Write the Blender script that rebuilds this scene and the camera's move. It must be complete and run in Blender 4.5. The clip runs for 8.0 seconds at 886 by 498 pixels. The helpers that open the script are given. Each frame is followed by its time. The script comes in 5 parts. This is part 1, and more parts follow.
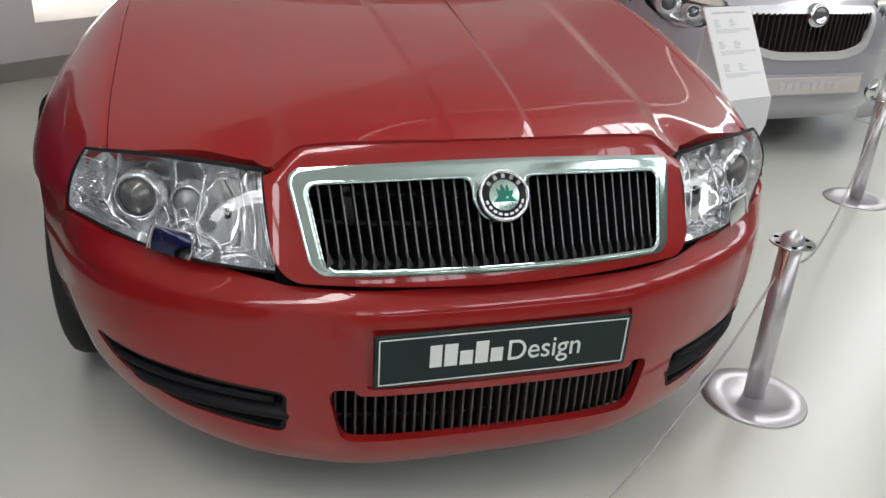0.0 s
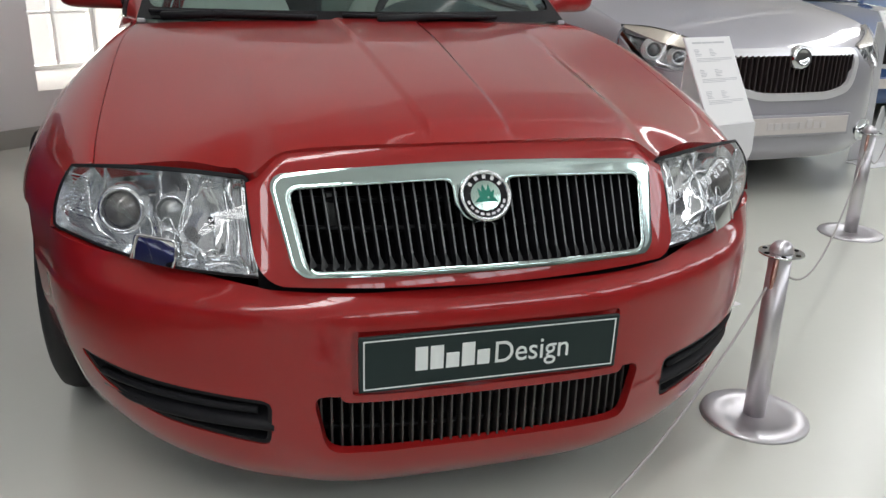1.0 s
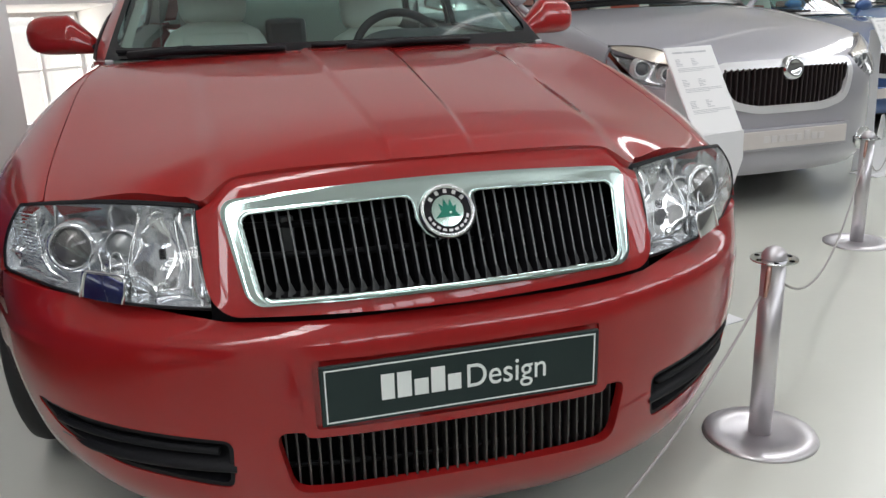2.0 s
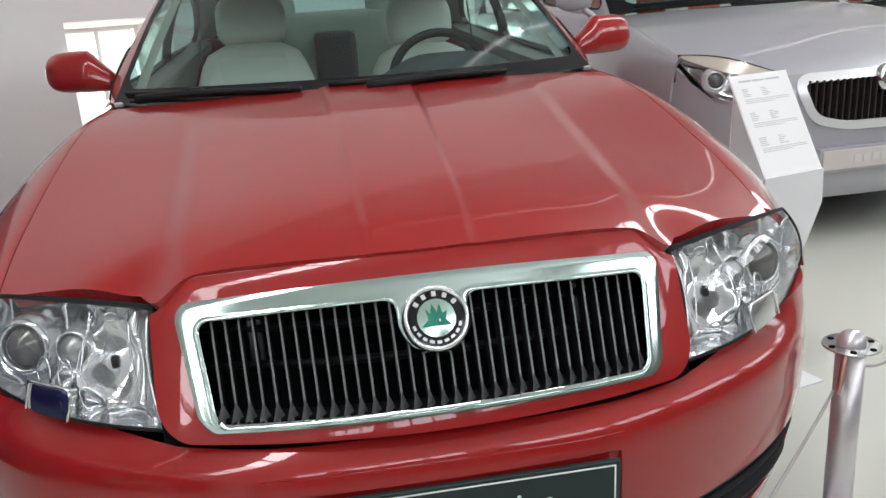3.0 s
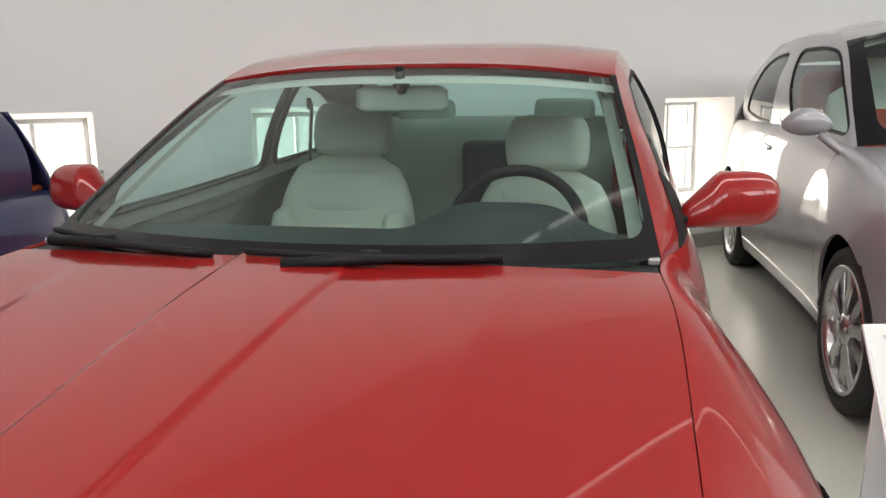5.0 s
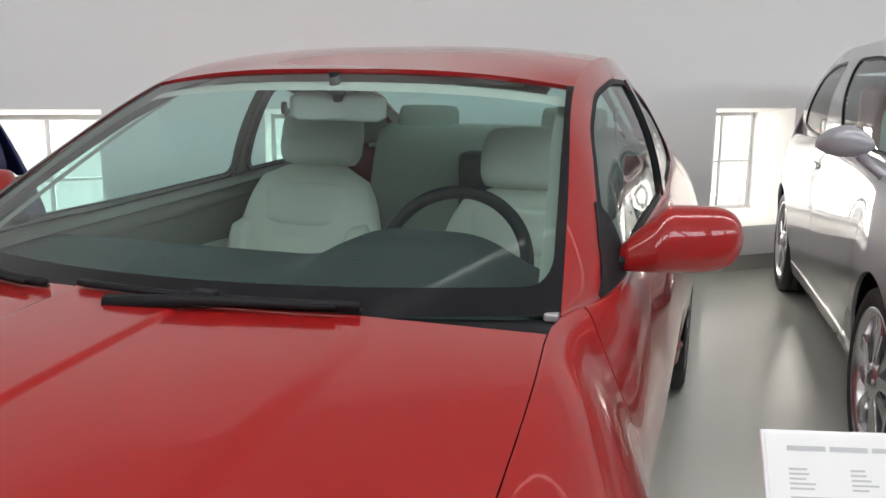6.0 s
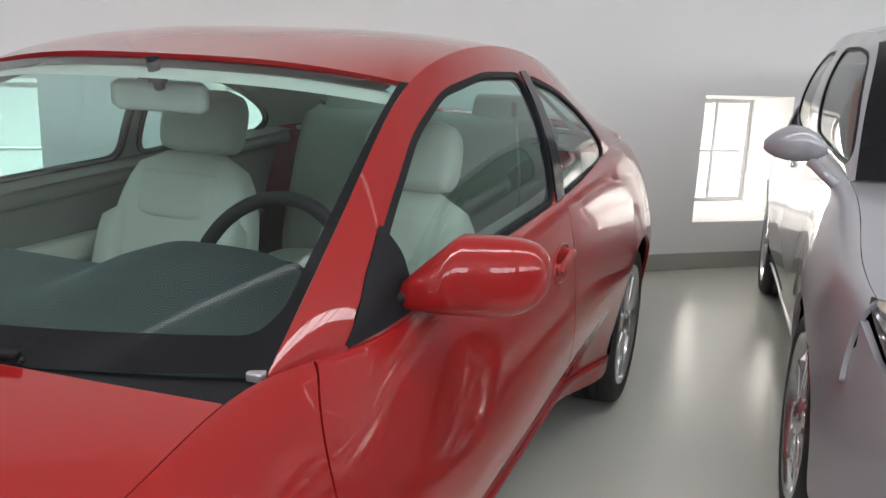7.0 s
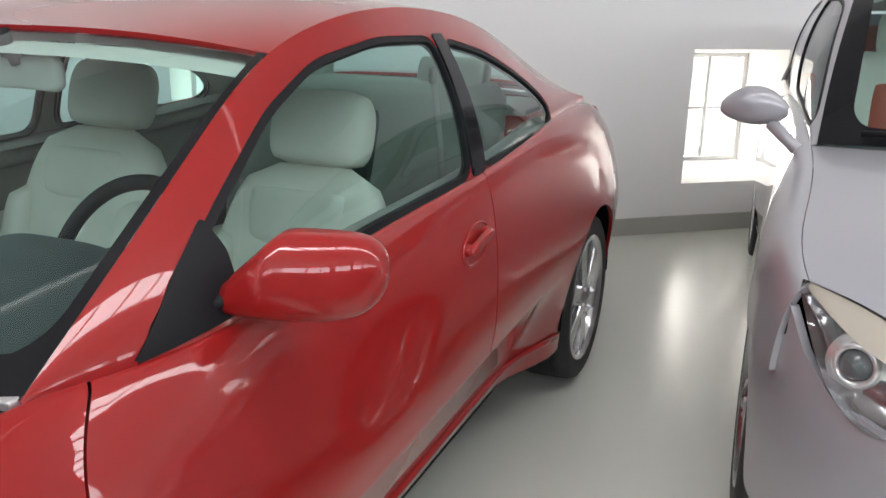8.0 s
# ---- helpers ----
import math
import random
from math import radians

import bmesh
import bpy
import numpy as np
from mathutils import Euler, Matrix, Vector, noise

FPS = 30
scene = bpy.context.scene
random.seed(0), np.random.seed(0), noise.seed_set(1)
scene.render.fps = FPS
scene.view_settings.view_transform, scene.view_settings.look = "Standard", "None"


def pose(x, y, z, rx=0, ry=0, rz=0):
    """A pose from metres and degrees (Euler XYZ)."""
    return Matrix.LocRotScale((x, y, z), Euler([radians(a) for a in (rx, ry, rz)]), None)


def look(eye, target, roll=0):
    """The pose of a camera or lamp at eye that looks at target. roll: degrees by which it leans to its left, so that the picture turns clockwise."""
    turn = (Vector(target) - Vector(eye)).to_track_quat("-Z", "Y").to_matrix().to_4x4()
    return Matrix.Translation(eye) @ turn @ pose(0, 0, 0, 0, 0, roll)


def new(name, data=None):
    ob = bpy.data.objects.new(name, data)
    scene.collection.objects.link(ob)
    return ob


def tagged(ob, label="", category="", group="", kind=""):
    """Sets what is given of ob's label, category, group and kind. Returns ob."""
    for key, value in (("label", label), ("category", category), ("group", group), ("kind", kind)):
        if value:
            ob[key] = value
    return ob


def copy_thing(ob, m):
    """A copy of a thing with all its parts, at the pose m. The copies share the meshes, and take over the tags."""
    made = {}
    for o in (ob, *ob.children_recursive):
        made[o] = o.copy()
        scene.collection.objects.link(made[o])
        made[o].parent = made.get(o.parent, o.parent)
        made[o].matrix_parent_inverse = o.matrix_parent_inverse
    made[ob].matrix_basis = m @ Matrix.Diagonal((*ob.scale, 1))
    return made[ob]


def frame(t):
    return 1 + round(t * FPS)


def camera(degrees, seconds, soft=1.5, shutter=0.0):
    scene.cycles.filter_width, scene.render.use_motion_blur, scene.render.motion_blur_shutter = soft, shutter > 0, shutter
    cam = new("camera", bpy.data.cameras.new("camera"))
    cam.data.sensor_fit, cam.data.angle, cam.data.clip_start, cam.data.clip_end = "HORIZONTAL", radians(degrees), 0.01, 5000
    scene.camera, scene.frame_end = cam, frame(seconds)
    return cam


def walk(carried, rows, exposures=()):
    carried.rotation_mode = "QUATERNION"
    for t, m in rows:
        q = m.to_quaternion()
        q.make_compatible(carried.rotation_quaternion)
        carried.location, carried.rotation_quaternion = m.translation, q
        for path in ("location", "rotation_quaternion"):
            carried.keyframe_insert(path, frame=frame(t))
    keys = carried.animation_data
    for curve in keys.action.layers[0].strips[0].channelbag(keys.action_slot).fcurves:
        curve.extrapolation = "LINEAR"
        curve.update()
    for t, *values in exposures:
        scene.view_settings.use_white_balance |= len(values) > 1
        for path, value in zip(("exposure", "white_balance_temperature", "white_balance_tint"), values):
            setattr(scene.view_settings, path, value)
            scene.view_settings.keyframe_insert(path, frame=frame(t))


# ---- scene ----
cam = camera(57.1, 8.0)
PATH = [
    (0, (-0.511, -1.279, 1.277), (-0.003, 0.466, 0.442), 3.2),
    (0.5, (-0.529, -1.318, 1.229), (-0.066, 0.459, 0.436), 2.6),
    (1, (-0.48, -1.343, 1.148), (0.028, 0.473, 0.484), 1.4),
    (1.5, (-0.424, -1.345, 1.093), (0.118, 0.49, 0.508), 0.0),
    (1.7, (-0.406, -1.334, 1.081), (0.118, 0.512, 0.518), -0.8),
    (2.8, (-0.207, -1.135, 1.151), (0.128, 0.749, 0.567), -3.8),
    (3, (-0.148, -1.062, 1.196), (0.128, 0.829, 0.605), -3.7),
    (3.5, (0.105, -0.915, 1.268), (0.104, 1.009, 0.722), -2.55),
    (4, (0.278, -0.732, 1.286), (0.119, 1.192, 0.763), -1.4),
    (4.5, (0.438, -0.48, 1.314), (0.169, 1.439, 0.818), -0.25),
    (4.7, (0.531, -0.387, 1.306), (0.187, 1.534, 0.867), -0.3),
    (5.8, (0.859, 0.073, 1.325), (0.253, 1.942, 0.955), -0.3),
    (6, (0.937, 0.12, 1.329), (0.305, 1.976, 0.935), 0.5),
    (6.5, (1.188, 0.308, 1.381), (0.516, 2.144, 0.959), 1.2),
    (7, (1.294, 0.529, 1.392), (0.585, 2.339, 0.924), 2.2),
    (7.5, (1.378, 0.726, 1.403), (0.645, 2.503, 0.852), 2.6),
    (8, (1.504, 0.795, 1.418), (0.753, 2.559, 0.847), 1.0),
]
walk(cam, [(t, look(eye, target, roll)) for t, eye, target, roll in PATH],
     [(0, 0.27, 6400, 10), (1.7, 0.25, 6350, 10), (3.0, 0.52, 6350, 10), (3.5, 0.58, 6400, 10), (4.5, 0.64, 6850, 9), (6, 0.51, 6400, 10), (7, 0.58, 6350, 10), (8, 0.74, 6350, 10)])

# ---- light ----
world = bpy.data.worlds.new("sky")
scene.world = world
world.use_nodes = True
wn = world.node_tree.nodes
sky = wn.new("ShaderNodeTexSky")
sky.sky_type, sky.sun_disc = "NISHITA", False
sky.sun_elevation, sky.sun_rotation = radians(50), radians(200)
wn["Background"].inputs["Strength"].default_value = 0.12
world.node_tree.links.new(sky.outputs[0], wn["Background"].inputs[0])
sun = new("sun", bpy.data.lights.new("sun", "SUN"))
sun.data.energy, sun.data.angle, sun.data.color = 0.8, radians(25), (1, 0.97, 0.93)
sun.matrix_world = look((0, 0, 10), (3, 3.6, 0))


def area(name, m, sx, sy, power, color=(1, 1, 1)):
    lamp = new(name, bpy.data.lights.new(name, "AREA"))
    lamp.data.shape, lamp.data.size, lamp.data.size_y, lamp.data.energy, lamp.data.color = "RECTANGLE", sx, sy, power, color
    lamp.matrix_world = m
    return lamp


# ---- materials ----
def material(name, color, rough=0.5, metal=0.0, noise_scale=0, mix=0.0, bump=0.0, coat=0.0, rough_var=0.0, fine=0, spec=0.5):
    m = bpy.data.materials.new(name)
    m.use_nodes = True
    nt = m.node_tree
    b = nt.nodes["Principled BSDF"]
    b.inputs["Base Color"].default_value = (*color, 1)
    b.inputs["Roughness"].default_value, b.inputs["Metallic"].default_value = rough, metal
    b.inputs["Coat Weight"].default_value, b.inputs["Coat Roughness"].default_value = coat, 0.02
    b.inputs["Specular IOR Level"].default_value = spec
    if noise_scale:
        co = nt.nodes.new("ShaderNodeTexCoord")
        n1 = nt.nodes.new("ShaderNodeTexNoise")
        n1.inputs["Scale"].default_value, n1.inputs["Detail"].default_value = noise_scale, 6
        nt.links.new(co.outputs["Object"], n1.inputs["Vector"])
        ramp = nt.nodes.new("ShaderNodeMix")
        ramp.data_type = "RGBA"
        ramp.inputs["A"].default_value = (*[c * (1 - mix) for c in color], 1)
        ramp.inputs["B"].default_value = (*[min(1, c * (1 + mix)) for c in color], 1)
        nt.links.new(n1.outputs["Fac"], ramp.inputs["Factor"])
        nt.links.new(ramp.outputs["Result"], b.inputs["Base Color"])
        if rough_var:
            mr = nt.nodes.new("ShaderNodeMapRange")
            mr.inputs["To Min"].default_value, mr.inputs["To Max"].default_value = max(0, rough - rough_var), rough + rough_var
            nt.links.new(n1.outputs["Fac"], mr.inputs["Value"])
            nt.links.new(mr.outputs["Result"], b.inputs["Roughness"])
        if bump:
            n2 = nt.nodes.new("ShaderNodeTexNoise")
            n2.inputs["Scale"].default_value, n2.inputs["Detail"].default_value = fine or noise_scale * 8, 3
            nt.links.new(co.outputs["Object"], n2.inputs["Vector"])
            bp = nt.nodes.new("ShaderNodeBump")
            bp.inputs["Strength"].default_value, bp.inputs["Distance"].default_value = 1.0, bump
            nt.links.new(n2.outputs["Fac"], bp.inputs["Height"])
            nt.links.new(bp.outputs["Normal"], b.inputs["Normal"])
    return m


def glass_material(name, tint, rough=0.0, clear=0.85, gloss=0.06):
    m = bpy.data.materials.new(name)
    m.use_nodes = True
    nt = m.node_tree
    nt.nodes.remove(nt.nodes["Principled BSDF"])
    tr, gl = nt.nodes.new("ShaderNodeBsdfTransparent"), nt.nodes.new("ShaderNodeBsdfGlossy")
    fr, mx = nt.nodes.new("ShaderNodeLayerWeight"), nt.nodes.new("ShaderNodeMixShader")
    pw, ad = nt.nodes.new("ShaderNodeMath"), nt.nodes.new("ShaderNodeMath")
    pw.operation, ad.operation = "POWER", "MULTIPLY_ADD"
    pw.inputs[1].default_value = 4.0
    ad.inputs[1].default_value, ad.inputs[2].default_value = 0.8, gloss
    tr.inputs["Color"].default_value = (*[clear * c for c in tint], 1)
    gl.inputs["Roughness"].default_value = rough
    fr.inputs["Blend"].default_value = 0.5
    nt.links.new(fr.outputs["Facing"], pw.inputs[0])
    nt.links.new(pw.outputs[0], ad.inputs[0])
    nt.links.new(ad.outputs[0], mx.inputs[0])
    nt.links.new(tr.outputs[0], mx.inputs[1])
    nt.links.new(gl.outputs[0], mx.inputs[2])
    nt.links.new(mx.outputs[0], nt.nodes["Material Output"].inputs["Surface"])
    return m


def car_paint(name, color, metal=0.35, flake=0.06, ior=1.55):
    m = material(name, color, 0.30, metal, 900, flake, 0, 1.0, spec=0.12)
    m.node_tree.nodes["Principled BSDF"].inputs["Coat IOR"].default_value = ior
    return m


RED = car_paint("red_paint", (0.292, 0.0112, 0.0112), 0.02, ior=1.48)
SILVER = car_paint("silver_paint", (0.385, 0.38, 0.41), 0.2)
NAVY = car_paint("navy_paint", (0.015, 0.02, 0.10))
SKY_BLUE = car_paint("light_blue_paint", (0.03, 0.16, 0.42))
YELLOW = car_paint("yellow_paint", (0.6, 0.33, 0.02), 0.1)
CHROME = material("chrome", (0.70, 0.72, 0.725), 0.06, 1.0)
VAN_CHROME = material("satin_chrome", (0.80, 0.80, 0.81), 0.28, 0.45)
# teal tone is the frame's grey-green reflection put into the metal's colour
GRILLE_CHROME = material("grille_chrome", (0.56, 0.69, 0.665), 0.09, 1.0)
SATIN = material("satin_metal", (0.62, 0.60, 0.62), 0.34, 0.75, 400, 0.04)
ALLOY = material("alloy", (0.62, 0.62, 0.63), 0.22, 0.9, 40, 0.04)
BLACK = material("black_plastic", (0.014, 0.014, 0.016), 0.5, 0, 300, 0.2, spec=0.14)
SLAT = material("slat_grey", (0.13, 0.136, 0.136), 0.35, 0.3)
WEDGE = material("slat_foot", (0.04, 0.042, 0.042), 0.45)
LOW_SLAT = material("lower_slat_plastic", (0.060, 0.054, 0.052), 0.35, 0, 200, 0.1)
GLOSS_BLACK = material("gloss_black", (0.010, 0.010, 0.012), 0.12, spec=0.25)
RUBBER = material("rubber", (0.02, 0.02, 0.021), 0.65, 0, 90, 0.25, 0.0006)
# near black: the shade of recesses and undersides, put into the colour
DARK = material("recess_shade", (0.004, 0.004, 0.005), 0.8, spec=0.08)
GLASS = glass_material("tinted_glass", (0.72, 0.93, 0.90), 0, 0.99)
CLEAR = glass_material("clear_cover", (0.97, 0.98, 0.98), 0, 0.97)
PANE = glass_material("window_glass", (1, 1, 1), 0, 0.97)
LEATHER = material("cream_leather", (0.66, 0.645, 0.57), 0.5, 0, 8, 0.06, 0.0012, 0, 0.05, 350)
DASH = material("dash_plastic", (0.024, 0.033, 0.035), 0.5, 0, 6, 0.12)
CABIN = material("cabin_grey", (0.22, 0.22, 0.20), 0.6, 0, 30, 0.1)
# cream pillar trim, its colour lowered to hold the cabin's shade
SHADED_TRIM = material("pillar_trim", (0.30, 0.31, 0.27), 0.7, 0, 30, 0.08)
LINER = material("headliner", (0.55, 0.55, 0.50), 0.9, 0, 60, 0.05, 0.0005)
WALL = material("wall_plaster", (0.83, 0.82, 0.81), 0.85, 0, 0.7, 0.025, 0.0006, 0, 0, 90)
GREY_WALL = material("dark_reflection_wall", (0.27, 0.265, 0.26), 0.85, 0, 0.7, 0.04, 0.0006, 0, 0, 90)
FLOOR = material("floor_epoxy", (0.63, 0.645, 0.58), 0.26, 0, 1.2, 0.04, 0.0005, 0, 0.0, 22, 0.75)
SKIRT = material("skirting_paint", (0.40, 0.39, 0.35), 0.35, 0, 3, 0.06)
WHITE = material("white_paint", (0.80, 0.80, 0.79), 0.4, 0, 5, 0.02)
PAPER = material("white_board", (0.82, 0.82, 0.83), 0.3, 0, 5, 0.015)
INK = material("grey_ink", (0.50, 0.51, 0.52), 0.6)


# ---- mesh tools ----
def smooth_curve(pairs):
    """A natural cubic through (t, value) pairs, held straight beyond its ends."""
    t = np.array([p[0] for p in pairs], float)
    y = np.array([p[1] for p in pairs], float)
    n = len(t)
    h = np.diff(t)
    a = np.eye(n)
    r = np.zeros(n)
    for i in range(1, n - 1):
        a[i, i - 1], a[i, i], a[i, i + 1] = h[i - 1], 2 * (h[i - 1] + h[i]), h[i]
        r[i] = 6 * ((y[i + 1] - y[i]) / h[i] - (y[i] - y[i - 1]) / h[i - 1])
    m = np.linalg.solve(a, r)

    def at(q):
        q = np.clip(np.asarray(q, float), t[0], t[-1])
        i = np.clip(np.searchsorted(t, q, side="right") - 1, 0, n - 2)
        d, hh = q - t[i], h[i]
        b = (y[i + 1] - y[i]) / hh - hh * (2 * m[i] + m[i + 1]) / 6
        return y[i] + b * d + m[i] * d * d / 2 + (m[i + 1] - m[i]) / (6 * hh) * d ** 3
    return at


def ramp(v, a, b):
    k = np.clip((v - a) / (b - a), 0, 1)
    return k * k * (3 - 2 * k)


def rounded_box(a, b, ca, cb, ha, hb, r):
    """Distance from a rounded rectangle, below zero inside."""
    qa, qb = np.abs(a - ca) - ha + r, np.abs(b - cb) - hb + r
    return np.hypot(np.maximum(qa, 0), np.maximum(qb, 0)) + np.minimum(np.maximum(qa, qb), 0) - r


def polygon(a, b, pts, r=0.0):
    """Distance from a polygon with corners rounded by r, below zero inside."""
    p = np.array(pts, float)
    n = len(p)
    dense = []
    for i in range(n):
        q0, q1, q2 = p[i - 1], p[i], p[(i + 1) % n]
        d0, d2 = np.linalg.norm(q0 - q1), np.linalg.norm(q2 - q1)
        s0, s2 = q1 + (q0 - q1) * min(0.5, r / d0), q1 + (q2 - q1) * min(0.5, r / d2)
        for k in np.linspace(0, 1, 7 if r else 1):
            dense.append((1 - k) ** 2 * s0 + 2 * k * (1 - k) * q1 + k * k * s2)
    p = np.array(dense)
    q = np.roll(p, -1, axis=0)
    best, inside = np.full(np.shape(a), 1e9), np.zeros(np.shape(a), bool)
    for (x0, y0), (x1, y1) in zip(p, q):
        ex, ey = x1 - x0, y1 - y0
        ll = ex * ex + ey * ey
        if ll < 1e-14:
            continue
        k = np.clip(((a - x0) * ex + (b - y0) * ey) / ll, 0, 1)
        best = np.minimum(best, np.hypot(a - x0 - k * ex, b - y0 - k * ey))
        if abs(ey) > 1e-12:
            cross = ((y0 > b) != (y1 > b)) & (a < ex * (b - y0) / ey + x0)
            inside ^= cross
    return np.where(inside, -best, best)


def mesh_object(name, verts, faces, mat, parent=None, label="", sharp=None, flat=False):
    me = bpy.data.meshes.new(name)
    me.from_pydata([tuple(map(float, v)) for v in verts], [], [tuple(map(int, f)) for f in faces])
    me.materials.append(mat)
    me.polygons.foreach_set("use_smooth", [not flat] * len(me.polygons))
    if sharp:
        at = me.attributes.new("sharp_edge", "BOOLEAN", "EDGE")
        at.data.foreach_set("value", [tuple(sorted(e.vertices)) in sharp for e in me.edges])
    ob = new(name, me)
    if parent:
        ob.parent = parent
    if label:
        tagged(ob, label)
    return ob


def sheet(name, f, us, vs, mat, parent, keep=None, lip=0.012, side=1, label="", off=0.0, inside=(0, 2.3, 0.6)):
    """A panel of the surface f(u, v), kept where keep(points) is above zero, its rim smoothed on that line and turned inwards by lip."""
    us, vs = np.asarray(us, float), np.asarray(vs, float)
    nu, nv = len(us), len(vs)
    uu, vv = np.meshgrid(us, vs, indexing="ij")
    pts = f(uu, vv)
    idx = np.arange(nu * nv).reshape(nu, nv)
    quads = np.stack([idx[:-1, :-1], idx[1:, :-1], idx[1:, 1:], idx[:-1, 1:]], -1).reshape(-1, 4)
    if keep:
        g = keep(pts).reshape(-1)
        on = g[quads].mean(1) > 0
        cut = np.zeros(nu * nv, bool)
        cut[quads[~on].ravel()] = True
        has = np.zeros(nu * nv, bool)
        has[quads[on].ravel()] = True
        rim = np.where(cut & has)[0]
        du, dv = np.gradient(uu, axis=0).reshape(-1)[rim], np.gradient(vv, axis=1).reshape(-1)[rim]
        u, v = uu.reshape(-1)[rim].copy(), vv.reshape(-1)[rim].copy()
        a, b = np.zeros(len(rim)), np.zeros(len(rim))
        for _ in range(6):
            gu = u + a * du
            gv = v + b * dv
            g0 = keep(f(gu, gv))
            ga = (keep(f(gu + 0.05 * du, gv)) - g0) / 0.05
            gb = (keep(f(gu, gv + 0.05 * dv)) - g0) / 0.05
            k = -g0 / (ga * ga + gb * gb + 1e-9)
            a, b = np.clip(a + k * ga, -0.9, 0.9), np.clip(b + k * gb, -0.9, 0.9)
        uu.reshape(-1)[rim], vv.reshape(-1)[rim] = u + a * du, v + b * dv
        pts = f(uu, vv)
        quads = quads[on]
    nrm = np.cross(np.gradient(pts, axis=0), np.gradient(pts, axis=1)).reshape(-1, 3)
    nrm /= np.linalg.norm(nrm, axis=1)[:, None] + 1e-12
    p = pts.reshape(-1, 3).copy()
    flip = np.mean(np.sum(nrm * (p - np.array(inside)), 1)) < 0
    if flip:
        nrm, quads = -nrm, quads[:, ::-1]
    p = p + off * nrm
    if side < 0:
        p[:, 0] *= -1
        nrm = nrm * np.array([-1, 1, 1])
        quads = quads[:, ::-1]
    used = np.unique(quads)
    remap = np.full(nu * nv, -1)
    remap[used] = np.arange(len(used))
    quads, p, nrm = remap[quads], p[used], nrm[used]
    faces, sharp = [tuple(q) for q in quads], None
    if lip:
        count = {}
        for q in quads:
            for i in range(4):
                e = (q[i], q[(i + 1) % 4])
                count[tuple(sorted(e))] = None if tuple(sorted(e)) in count else e
        edges = [e for e in count.values() if e]
        rimv = sorted({i for e in edges for i in e})
        low = {v: len(p) + i for i, v in enumerate(rimv)}
        p = np.vstack([p, p[rimv] - lip * nrm[rimv]])
        faces += [(b, a, low[a], low[b]) for a, b in edges]
        sharp = {tuple(sorted(e)) for e in edges}
    return mesh_object(name, p, faces, mat, parent, label, sharp)


def tube(name, pts, r, mat, parent=None, n=10, label="", closed=False, flat=1.0):
    """A bar of radius r (a number, or one a point) along the points."""
    pts = [Vector(p) for p in pts]
    rs = r if isinstance(r, (list, tuple)) else [r] * len(pts)
    verts, faces, ref = [], [], None
    for i, p in enumerate(pts):
        d = (pts[(i + 1) % len(pts)] - pts[i - 1]) if closed else (pts[min(i + 1, len(pts) - 1)] - pts[max(i - 1, 0)])
        d.normalize()
        if ref is None:
            ref = Vector((0, 0, 1)) if abs(d.z) < 0.9 else Vector((1, 0, 0))
        a = d.cross(ref).normalized()
        ref = a.cross(d).normalized()
        for k in range(n):
            w = 2 * math.pi * k / n
            verts.append(p + rs[i] * (math.cos(w) * a + flat * math.sin(w) * ref))
    m = len(pts)
    for i in range(m if closed else m - 1):
        for k in range(n):
            j = (i + 1) % m
            faces.append((i * n + k, i * n + (k + 1) % n, j * n + (k + 1) % n, j * n + k))
    if not closed:
        faces += [tuple(range(n))[::-1], tuple((m - 1) * n + k for k in range(n))]
    return mesh_object(name, verts, faces, mat, parent, label)


def lathe(name, profile, mat, parent=None, n=48, m=None, label="", closed=False):
    """Turns (radius, height) pairs about z."""
    verts, faces, k = [], [], len(profile)
    for i in range(n):
        w = 2 * math.pi * i / n
        verts += [Vector((r * math.cos(w), r * math.sin(w), z)) for r, z in profile]
    for i in range(n):
        j = (i + 1) % n
        for q in range(k if closed else k - 1):
            s = (q + 1) % k
            faces.append((i * k + q, j * k + q, j * k + s, i * k + s))
    if m is not None:
        verts = [m @ v for v in verts]
    ob = mesh_object(name, verts, faces, mat, parent, label)
    return ob


def block(name, lo, hi, mat, parent=None, bevel=0.004, m=None, label="", seg=2):
    """A box between two corners with rounded edges."""
    bm = bmesh.new()
    bmesh.ops.create_cube(bm, size=1)
    c = [(a + b) / 2 for a, b in zip(lo, hi)]
    s = [abs(b - a) for a, b in zip(lo, hi)]
    for v in bm.verts:
        v.co = Vector([c[i] + v.co[i] * s[i] for i in range(3)])
    if bevel:
        bmesh.ops.bevel(bm, geom=bm.edges[:], offset=min(bevel, min(s) * 0.45), segments=seg, affect="EDGES", profile=0.5)
    if m is not None:
        bm.transform(m)
    return part(name, bm, mat, parent, label)


def part(name, bm, mat, parent=None, label="", smooth=False):
    me = bpy.data.meshes.new(name)
    bm.normal_update()
    bm.to_mesh(me)
    bm.free()
    me.materials.append(mat)
    if smooth:
        me.polygons.foreach_set("use_smooth", [True] * len(me.polygons))
    ob = new(name, me)
    if parent:
        ob.parent = parent
    if label:
        tagged(ob, label)
    return ob


